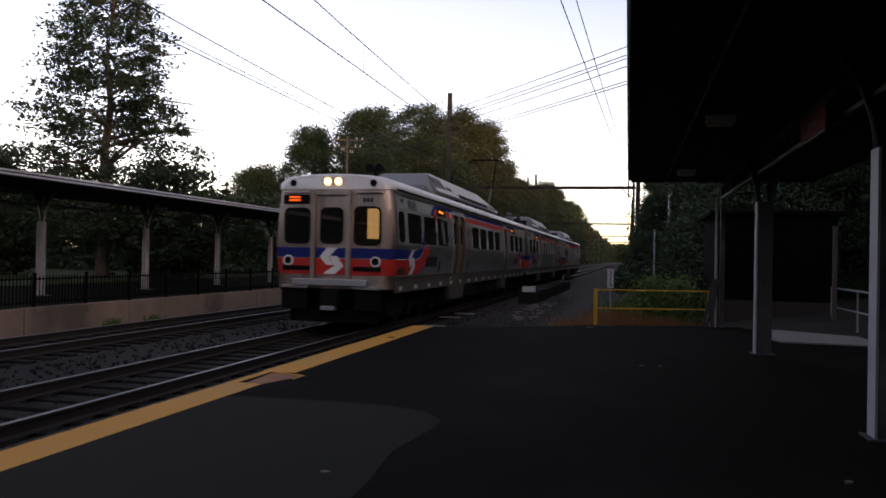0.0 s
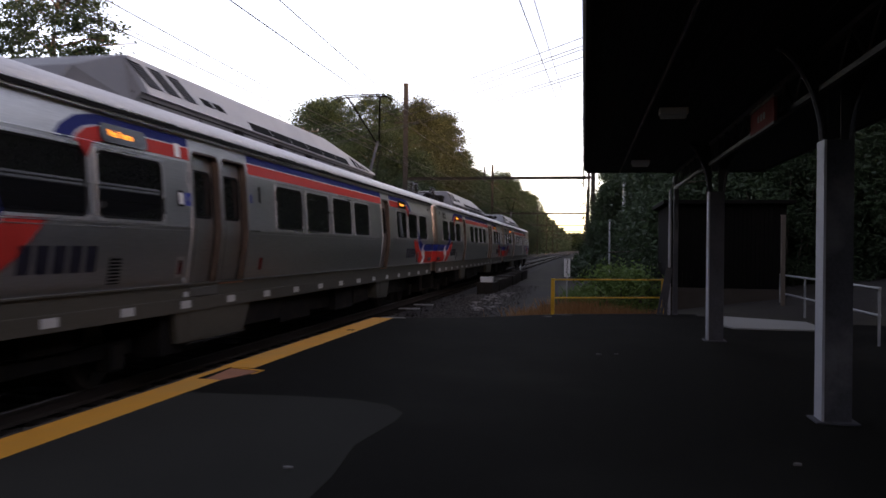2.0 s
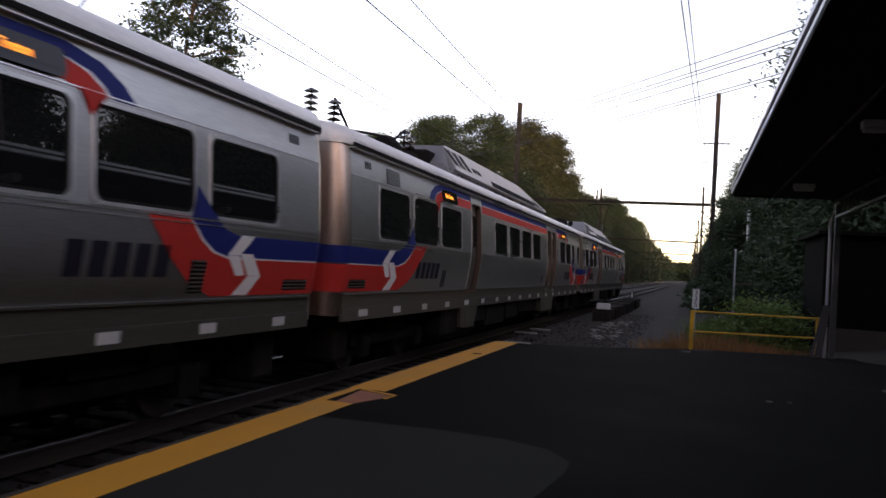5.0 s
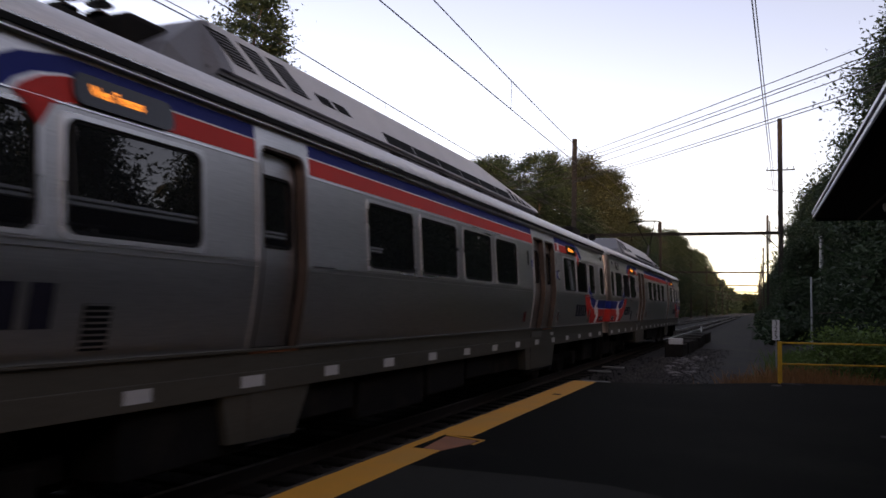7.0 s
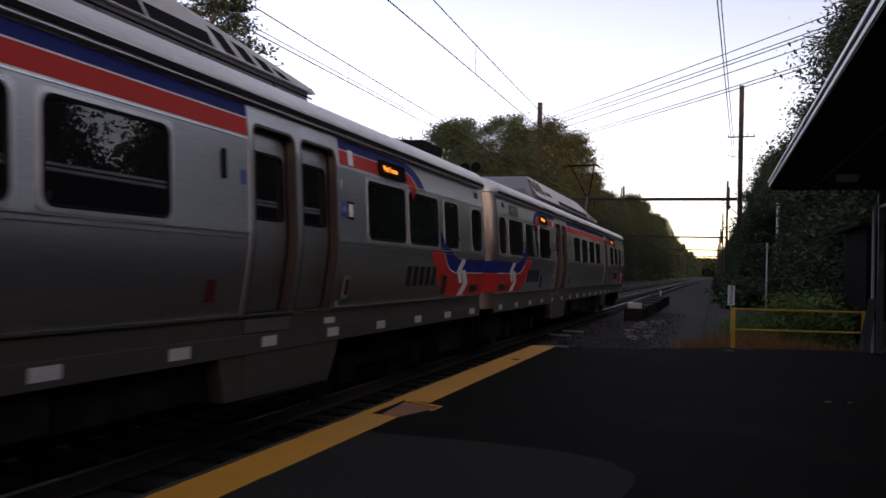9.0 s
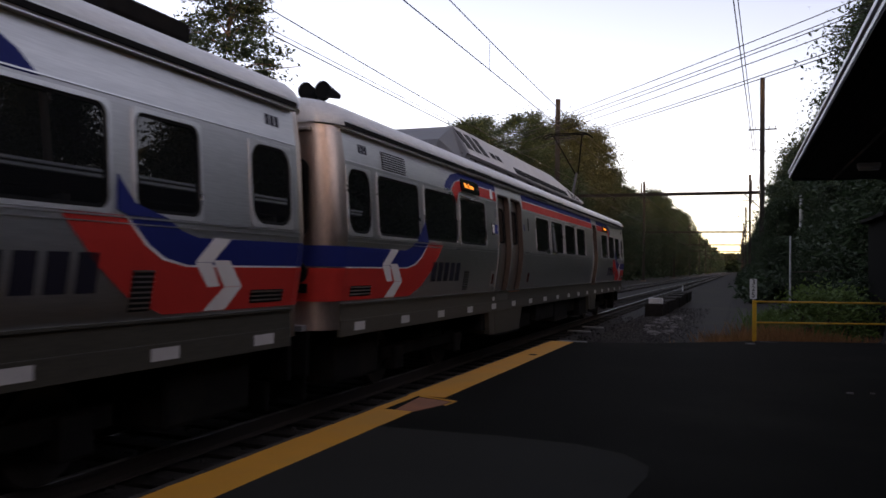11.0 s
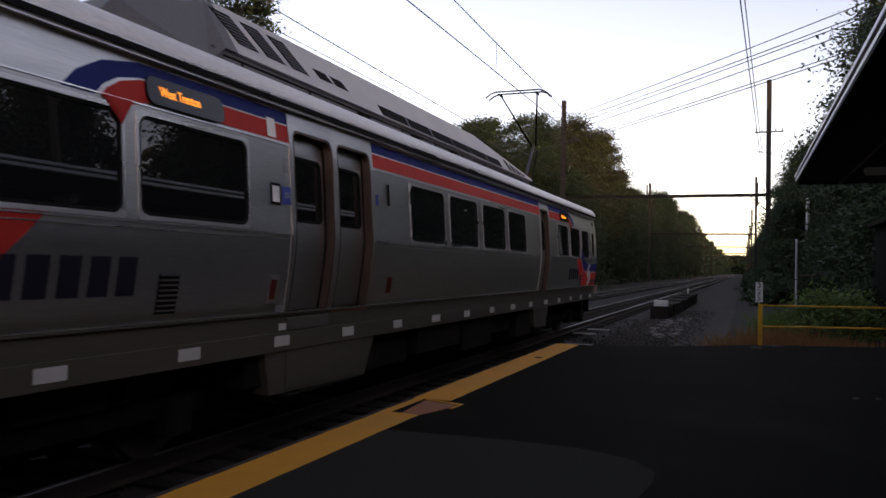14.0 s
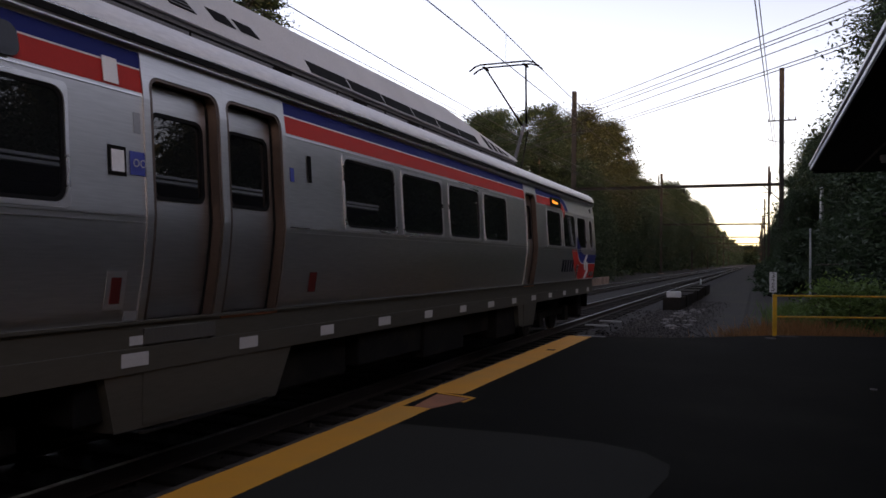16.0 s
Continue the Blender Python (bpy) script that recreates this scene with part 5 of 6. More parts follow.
def door(car, s, a, b, leaves):
    w = (b - a) / leaves
    for k in range(leaves):
        la, lb = a + k * w + (0.035 if k == 0 else 0.055), a + (k + 1) * w - (0.035 if k == leaves - 1 else 0.055)
        x0, x1 = sorted((s * (SIDE - 0.13), s * (SIDE - 0.105)))
        wa, wb = la + 0.13, lb - 0.13
        bm = boxes((x0, x1, la, wa, SILL + 0.01, 3.235), (x0, x1, wb, lb, SILL + 0.01, 3.235), (x0, x1, wa, wb, SILL + 0.01, 2.30), (x0, x1, wa, wb, 2.97, 3.235))
        leaf = part("door_leaf", leaned(bm), M["steel"], car, "closed stainless steel door leaf", True)
        bm = bmesh.new()
        ring(bm, rounded(wa - 0.02, wb + 0.02, 2.28, 2.99, 0.09, 5), rounded(wa + 0.012, wb - 0.012, 2.312, 2.958, 0.07, 5), s * (SIDE - 0.12), s * (SIDE - 0.096), "x")
        part("window_gasket", leaned(bm), M["rubber"], leaf)
        bm = bmesh.new()
        p0, p1 = sorted((s * (SIDE - 0.118), s * (SIDE - 0.112)))
        prism(bm, rounded(wa, wb, 2.30, 2.97, 0.07, 5), p0, p1, "x")
        part("pane", leaned(bm), M["glass"], leaf)
    for k in range(leaves):
        ka, kb = a + k * w + (0.0 if k == 0 else 0.001), a + (k + 1) * w
        oa, ob = ka + 0.035, kb - (0.035 if k == leaves - 1 else 0.06)
        n = 5
        inner, inner2 = arch(oa, ob, SILL + 0.002, 3.245, 0.11, n), arch(oa + 0.036, ob - 0.036, SILL + 0.002, 3.220, 0.09, n)
        bm = bmesh.new()
        ring(bm, arch(ka - (0.034 if k == 0 else 0), kb + (0.034 if k == leaves - 1 else 0), SILL, 3.41, 0.004, n), inner, s * (SIDE - 0.045), s * (SIDE + 0.012), "x")
        fr = part("door_surround", leaned(bm), M["steel"], car, "stainless steel door surround with rounded corners")
        bm = bmesh.new()
        ring(bm, inner, inner2, s * (SIDE - 0.14), s * (SIDE + 0.004), "x")
        part("door_jamb", leaned(bm), M["bronze"], fr, "worn bronze-coloured door jamb")
        bm = bmesh.new()
        ring(bm, inner2, arch(oa + 0.05, ob - 0.05, SILL + 0.002, 3.205, 0.08, n), s * (SIDE - 0.125), s * (SIDE - 0.09), "x")
        part("door_seal", leaned(bm), M["rubber"], fr)
    x0, x1 = sorted((s * (SIDE - 0.14), s * (SIDE + 0.012)))
    part("door_sill", leaned(boxes((x0, x1, a + (w if leaves == 2 else 0) + 0.034, b - 0.034, SILL - 0.035, SILL - 0.004))), M["rustpad"], car, "worn copper-coloured door sill")
    if leaves == 2:
        part("kick_plate", boxes((*sorted((s * (SIDE - 0.084), s * (SIDE - 0.066))), a + 0.04, a + w - 0.05, 1.14, 1.27), bevel=0.006), M["door"], car, "dull steel kick plate")
    # step box below the door
    bm = bmesh.new()
    g0, g1 = sorted((s * 1.0, s * (SIDE - 0.09)))
    ea, eb = (a - 0.35, b + 0.28)
    prism(bm, [(ea, 0.99), (ea + 0.12, 0.50), (eb - 0.30, 0.46), (eb, 0.99)], g0, g1, "x")
    st = part("step_box", bm, M["steel_low"], car, "steel step box below the door, toned dark for shade")
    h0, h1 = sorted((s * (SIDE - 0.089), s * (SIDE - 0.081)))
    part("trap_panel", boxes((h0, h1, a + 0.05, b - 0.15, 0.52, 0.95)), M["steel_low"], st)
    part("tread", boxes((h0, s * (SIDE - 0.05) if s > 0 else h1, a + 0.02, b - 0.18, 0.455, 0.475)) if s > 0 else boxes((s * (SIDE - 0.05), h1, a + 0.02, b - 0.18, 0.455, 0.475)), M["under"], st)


def livery(car, s, end, mirror, door_edge, body_end):
    """The ribbon at one end of the car: lower band, rising bend, arch to the door, and the emblem."""
    d = (-0.10 if mirror else 0.0) if end == "cab" else (0.88 if end == "plain" else 0.75)
    e = body_end
    lo = e + 0.002
    film("blue_band", [(-lo, 1.775), (-10.62 + d, 1.775), (-10.33 + d, 1.83), (-10.12 + d, 1.94), (-9.875 + d, 2.148), (-10.33 + d, 2.148), (-10.50 + d, 2.06), (-10.72 + d, 2.01), (-lo, 2.02)], s, M["blue"], car, mirror=mirror, label="blue livery ribbon")
    w = d + (0.19 if mirror and end == "cab" else 0.0)
    film("blue_rise", [(-10.33 + d, 2.150), (-9.875 + d, 2.150), (-9.96 + w, 2.19), (-9.975 + w, 2.46), (-10.06 + w, 2.35), (-10.15 + w, 2.25)], s, M["blue"], car, 0.012, 0.009, mirror=mirror)
    film("red_band", [(-lo, 1.36), (-10.39 + d, 1.36), (-9.98 + d, 1.50), (-9.62 + d, 1.76), (-9.36 + d, 2.02), (-9.24 + d, 2.148), (-9.845 + d, 2.148), (-10.08 + d, 1.93), (-10.30 + d, 1.815), (-10.6 + d, 1.757), (-lo, 1.757)], s, M["red"], car, mirror=mirror, label="red livery ribbon")
    film("white_curve", [(-10.6 + d, 1.7585), (-10.30 + d, 1.814), (-10.085 + d, 1.930), (-9.848 + d, 2.147), (-9.872 + d, 2.147), (-10.115 + d, 1.940), (-10.325 + d, 1.830), (-10.6 + d, 1.7735)], s, M["white"], car, 0.005, 0.003, mirror=mirror)
    film("red_tip", [(-8.74 + d, 3.06), (-8.42 + d, 3.06), (-8.50 + d, 2.98), (-8.545 + d, 2.86), (-8.575 + d, 2.95), (-8.62 + d, 2.99)], s, M["red"], car, 0.012, 0.009, mirror=mirror)
    film("blue_arch", [(-door_edge, 3.275), (-door_edge, 3.40), (-8.32 + d, 3.395), (-8.70 + d, 3.32), (-8.95 + d, 3.19), (-9.10 + d, 3.04), (-8.80 + d, 3.04), (-8.70 + d, 3.14), (-8.55 + d, 3.22), (-8.31 + d, 3.272)], s, M["blue"], car, mirror=mirror)
    film("red_arch", [(-door_edge, 3.085), (-door_edge, 3.26), (-8.31 + d, 3.257), (-8.53 + d, 3.20), (-8.68 + d, 3.11), (-8.74 + d, 3.04), (-8.40 + d, 3.04), (-8.25 + d, 3.085)], s, M["red"], car, mirror=mirror)
    film("white_line", [(-door_edge, 3.2615), (-door_edge, 3.2735), (-8.30 + d, 3.2705), (-8.30 + d, 3.2585)], s, M["white"], car, mirror=mirror)
    film("white_line", [(-lo, 1.7585), (-10.6 + d, 1.7585), (-10.6 + d, 1.7735), (-lo, 1.7735)], s, M["white"], car, mirror=mirror)
    g = 1.03 if end == "plain" else d * 0.85
    for pts in ([(-11.20, 2.02), (-10.95, 2.015), (-11.20, 1.80), (-11.43, 1.80)], [(-11.43, 1.797), (-11.20, 1.797), (-11.05, 1.585), (-11.22, 1.58)],
                [(-11.19, 1.82), (-10.95, 1.82), (-10.72, 1.58), (-10.98, 1.58)], [(-10.98, 1.577), (-10.72, 1.577), (-10.93, 1.365), (-11.24, 1.365)]):
        film("emblem_piece", [(u + g, z) for u, z in (pts if not mirror else [(-u - 22.15, z) for u, z in pts])], s, M["white"], car, 0.006, 0.003, mirror=mirror)
    # wordmark as plain blocks
    for k in range(5):
        u = -9.63 + d + 0.27 * k
        film("wordmark_block", [(u, 1.56), (u + 0.19, 1.56), (u + 0.19, 1.86), (u, 1.86)], s, M["navy"], car, mirror=mirror)
    # louvres and vents
    if not mirror:
        u0, u1 = (-11.37 if end == "cab" else -11.17) + d, -10.62 + d
        bm = bmesh.new()
        sg = -1 if mirror else 1
        for k in range(7):
            z = 3.09 + k * 0.032
            a, b = sorted((sg * u0, sg * u1))
            x0, x1 = sorted((s * (SIDE + 0.001), s * (SIDE + 0.018)))
            box(bm, x0, x1, a, b, z, z + 0.011)
        leaned(bm)
        lv = part("louvre", bm, M["steel"], car, "slatted steel air louvre")
        x0, x1 = sorted((s * (SIDE + 0.0005), s * (SIDE + 0.003)))
        part("louvre_backing", leaned(boxes((x0, x1, a - 0.02, b + 0.02, 3.075, 3.315))), M["black"], lv, "black backing plate")
    vents = [(-12.25, -11.68, 1.41, 1.54)] if end == "cab" else [(-11.55, -10.95, 1.41, 1.54)]
    vents.append((-10.22 + d, -9.98 + d, 1.40, 1.73) if mirror else (-8.10 + d, -7.86 + d, 1.40, 1.73))
    for va, vb, z0, z1 in vents:
        film("vent", [(va, z0), (vb, z0), (vb, z1), (va, z1)], s, M["black"], car, 0.005, 0.005, mirror=mirror, label="dark ventilation slot")
        zz = z0 + 0.02
        while zz < z1 - 0.01:
            film("vent_slat", [(va + 0.01, zz), (vb - 0.01, zz), (vb - 0.01, zz + 0.014), (va + 0.01, zz + 0.014)], s, M["steel"], car, 0.010, 0.006, mirror=mirror)
            zz += 0.042
    # destination display
    da, db = -8.27 + d, -7.30 + d
    bm = bmesh.new()
    x0, x1 = sorted((s * (SIDE + 0.001), s * (SIDE + 0.035)))
    a, b = sorted((-da, -db)) if mirror else (da, db)
    prism(bm, rounded(a, b, 3.085, 3.315, 0.08, 4), x0, x1, "x")
    leaned(bm)
    for v in bm.verts:
        v.co.x -= s * 0.06 * (v.co.z - 3.085)
    disp = part("destination_display", bm, M["display"], car, "black display with amber lettering")
    mid = a + 0.33
    if s > 0:
        text_mesh("lettering", "West Trenton", 0.118, M["led"], disp, pose(SIDE + 0.032 - lean(3.20), mid + 0.06, 3.20, 77.7, 0, 90), "glowing amber lettering", 0.72)
    # number bars
    for k in range(3):
        film("number_bar", [(-12.05 + d + 0.085 * k, 3.20), (-11.99 + d + 0.085 * k, 3.20), (-11.99 + d + 0.085 * k, 3.31), (-12.05 + d + 0.085 * k, 3.31)], s, M["navy"], car, mirror=mirror)


def end_wall(car, sg, kind, lead=False):
    """One end of the car, with rounded corners; sg is -1 at the front."""
    ys, r = ENDS[kind]
    plan = []
    for k in range(7):
        a = radians(90 * k / 6)
        plan.append((SIDE - r + r * math.cos(a), ys + r * math.sin(a)))
    plan += [(0.75, ys + r + 0.035), (0.0, ys + r + 0.045)]
    plan = plan + [(-x, y) for x, y in plan[-2::-1]]
    bm = bmesh.new()
    zs = [1.02, *BREAKS, EAVE]
    rows = [[bm.verts.new((x * (1 - lean(z) / SIDE), sg * y, z)) for x, y in plan] for z in zs]
    for a, b in zip(rows, rows[1:]):
        for i in range(len(plan) - 1):
            bm.faces.new((a[i], a[i + 1], b[i + 1], b[i]))
    if lead:
        cab = (0.60, 1.24, 2.12, 3.02)
        for co, no in (((cab[0], 0, 0), (1, 0, 0)), ((cab[1], 0, 0), (1, 0, 0)), ((0, 0, cab[2]), (0, 0, 1)), ((0, 0, cab[3]), (0, 0, 1))):
            bmesh.ops.bisect_plane(bm, geom=bm.verts[:] + bm.edges[:] + bm.faces[:], plane_co=co, plane_no=no, dist=0.0005)
        gone = [q for q in bm.faces if cab[0] < q.calc_center_median().x < cab[1] and cab[2] < q.calc_center_median().z < cab[3]]
        bmesh.ops.delete(bm, geom=gone, context="FACES")
    face = part("end_wall", bm, M["steel_end"], car, "rounded stainless steel car end", True)
    for name, z0, z1, mat in (("blue_band", 1.775, 2.02, "blue"), ("red_band", 1.36, 1.757, "red")):
        bm = bmesh.new()
        lo = [[bm.verts.new((x * 1.0022 * (1 - lean(z) / SIDE), sg * (y + 0.004), z)) for x, y in plan] for z in [z0] + [q for q in BREAKS if z0 < q < z1] + [z1]]
        for p, q in zip(lo, lo[1:]):
            for i in range(len(plan) - 1):
                bm.faces.new((p[i], p[i + 1], q[i + 1], q[i]))
        part(name, bm, M[mat], face, "", True)
    f = ys + r + 0.04

    def on(x0, x1, z0, z1, depth0, depth1):
        a, b = sorted((sg * (f + depth0), sg * (f + depth1)))
        return (x0, x1, a, b, z0, z1)
    d = part("end_door", boxes(on(-0.40, 0.40, 1.10, 3.32, -0.03, 0.012), bevel=0.01), M["steel_end"], car, "end gangway door")
    part("door_recess_top", boxes(on(-0.40, 0.40, 3.322, 3.40, -0.03, 0.11)), M["steel_end"], d)
    for x in (-0.46, 0.46):
        part("door_post", boxes(on(x - 0.055, x + 0.055, 1.06, 3.44, -0.03, 0.12), bevel=0.012), M["steel_end"], d)
    part("door_blue", boxes(on(-0.40, 0.40, 1.775, 2.02, 0.0125, 0.016)), M["blue"], d)
    part("door_red", boxes(on(-0.40, 0.40, 1.36, 1.757, 0.0125, 0.016)), M["red"], d)

    def face_window(x0, x1, z0, z1, depth, mat, rr=0.10):
        bm = bmesh.new()
        y0, y1 = sg * (f + depth - 0.01), sg * (f + depth + 0.022)
        ring(bm, rounded(x0 - 0.05, x1 + 0.05, z0 - 0.05, z1 + 0.05, rr + 0.05, 5), rounded(x0, x1, z0, z1, rr, 5), y0, y1, "y")
        w = part("end_window", bm, M["rubber"], car, "rounded end window in a black gasket")
        bm = bmesh.new()
        a, b = sorted((sg * (f + depth + 0.004), sg * (f + depth + 0.010)))
        prism(bm, rounded(x0 - 0.01, x1 + 0.01, z0 - 0.01, z1 + 0.01, rr, 5), a, b, "y")
        part("pane", bm, mat, w)
    face_window(-0.25, 0.25, 2.17, 2.97, 0.012, M["glass"])
    g = part("gangway_diaphragm", boxes(on(-0.62, -0.50, 1.12, 3.36, -0.02, 0.19), on(0.50, 0.62, 1.12, 3.36, -0.02, 0.19), on(-0.62, 0.62, 3.361, 3.46, -0.02, 0.19), bevel=0.02), M["rubber"], car, "black rubber gangway diaphragm") if kind == "plain" else None
    if kind == "cab" and sg > 0:
        part("gangway_diaphragm", boxes(on(-0.66, -0.50, 1.10, 3.36, -0.02, 0.36), on(0.50, 0.66, 1.10, 3.36, -0.02, 0.36), on(-0.66, 0.66, 3.361, 3.46, -0.02, 0.36), bevel=0.02), M["rubber"], car, "black rubber gangway diaphragm")
    if g:
        for x in (-1.0, 1.0):
            bm = bmesh.new()
            tube(bm, [(x, sg * (f - 0.02), 1.9), (x * 0.98, sg * (f + 0.14), 1.55), (x * 0.96, sg * (f + 0.2), 1.45)], 0.025, 6)
            part("jumper_cable", bm, M["rubber"], g)
        return face
    face_window(-1.22, -0.62, 2.16, 2.96, -0.005, M["glass"])
    face_window(0.62, 1.22, 2.14, 3.0, -0.005, M["clear"] if lead else M["glass"])
    ds = part("destination_display", boxes(on(-1.30, -0.60, 3.10, 3.33, -0.01, 0.03), bevel=0.02), M["black"], car, "black end display with amber lettering")
    for k in range(2):
        part("lettering_bar", boxes(on(-1.14, -0.84, 3.17 + 0.075 * k, 3.215 + 0.075 * k, 0.031, 0.035)), M["ledred"], ds, "dim orange lettering bar")
    for x in (-1.14, 1.14):
        bm = bmesh.new()
        disc(bm, (x, sg * (f + 0.0), 1.70), 0.130, 0.05, "y", 20)
        # away from the leading end the white rim is blackened for shade
        ml = part("marker_lamp", bm, M["white"] if lead else M["rubber"], car, "round marker lamp in a white rim" if lead else "round marker lamp with its rim blackened for shade")
        bm = bmesh.new()
        disc(bm, (x, sg * (f + 0.031), 1.70), 0.090, 0.012, "y", 16)
        part("lens", bm, M["black"], ml)
    for x0, x1 in ((-1.28, -0.56), (0.56, 1.28)):
        part("grab_slot", boxes(on(x0, x1, 1.46, 1.57, -0.005, 0.012)), M["black"], car)
        part("end_step", boxes(on(x0, x1, 1.02, 1.09, -0.01, 0.10), bevel=0.01), M["galv"], car)
    part("anticlimber", boxes(on(-0.98, 0.98, 1.09, 1.25, -0.02, 0.16), bevel=0.02), M["galv"], car, "pale steel anticlimber beam")
    for x0, x1 in ((-1.30, -0.62), (0.62, 1.30)):
        # panel lengthened and blackened to stand in for shade under the car end
        part("pilot_panel", boxes(on(x0, x1, 0.50, 1.015, -0.06, 0.02), bevel=0.01), M["black"], car)
        part("lintel", boxes(on(x0 * 1.0, x1 * 1.0, 3.36, 3.41, -0.02, 0.05), bevel=0.01), M["steel_end"], car)
    cp = part("coupler", boxes(on(-0.22, 0.22, 0.55, 0.98, -0.45, 0.17), bevel=0.03), M["under"], car, "dark coupler head")
    part("coupler_face", boxes(on(-0.18, 0.18, 0.50, 0.60, 0.02, 0.22), bevel=0.01), M["galv"], cp)
    part("snow_plough", boxes(on(-1.15, 1.15, 0.18, 0.50, -0.25, -0.18), bevel=0.01), M["black"], car)
    # emblem on the door
    for pts in ([(-0.12, 2.02), (0.16, 2.02), (-0.06, 1.80), (-0.30, 1.80)], [(-0.30, 1.797), (-0.06, 1.797), (0.06, 1.60), (-0.12, 1.60)], [(-0.05, 1.82), (0.16, 1.82), (0.32, 1.58), (0.08, 1.58)], [(0.08, 1.577), (0.32, 1.577), (0.10, 1.38), (-0.22, 1.38)]):
        bm = bmesh.new()
        a, b = sorted((sg * (f + 0.017), sg * (f + 0.022)))
        prism(bm, pts, a, b, "y")
        part("emblem_piece", bm, M["white"], d)
    for k in range(3):
        part("number_bar", boxes(on(0.80 + 0.09 * k, 0.86 + 0.09 * k, 3.15, 3.25, -0.012, 0.004)), M["navy"], face)
    return face


def roof(car, spec):
    yf, rf = ENDS[spec["front"]]
    yr, rr = ENDS[spec["rear"]]
    rings = [(-(yf + rf + 0.035), 0.84, 0.84), (-(yf + rf + 0.005), 0.875, 0.92), (-(yf + rf * 0.85), 0.915, 0.955), (-(yf + rf * 0.45), 0.97, 0.985), (-yf, 1, 1), (yr, 1, 1), (yr + rr * 0.45, 0.97, 0.985), (yr + rr * 0.85, 0.915, 0.955), (yr + rr + 0.005, 0.875, 0.92), (yr + rr + 0.035, 0.84, 0.84)]
    bm = bmesh.new()
    rows = [[bm.verts.new((x * sx, y, EAVE + 0.001 + (z - EAVE) * sz)) for x, z in ROOF] for y, sx, sz in rings]
    for a, b in zip(rows, rows[1:]):
        for i in range(len(ROOF) - 1):
            bm.faces.new((a[i], a[i + 1], b[i + 1], b[i]))
    bm.faces.new(rows[0])
    bm.faces.new(rows[-1][::-1])
    for a, b in zip(rows, rows[1:]):
        bm.faces.new((a[0], b[0], b[-1], a[-1]))
    rf_ob = part("roof", bm, M["roof"], car, "silver curved steel roof", True)
    for s in (1, -1):
        x0, x1 = sorted((s * (SIDE - 0.07), s * (SIDE - 0.046)))
        part("gutter_seal", boxes((x0, x1, -yf, yr, 3.466, 3.516)), M["rubber"], rf_ob, "black eaves seal")
        x0, x1 = sorted((s * (SIDE - 0.13), s * (SIDE - 0.050)))
        part("eaves_bead", boxes((x0, x1, -yf, yr, 3.43, 3.442), (x0, x1, -yf, yr, 3.517, 3.532)), M["trim"], rf_ob)
    return rf_ob


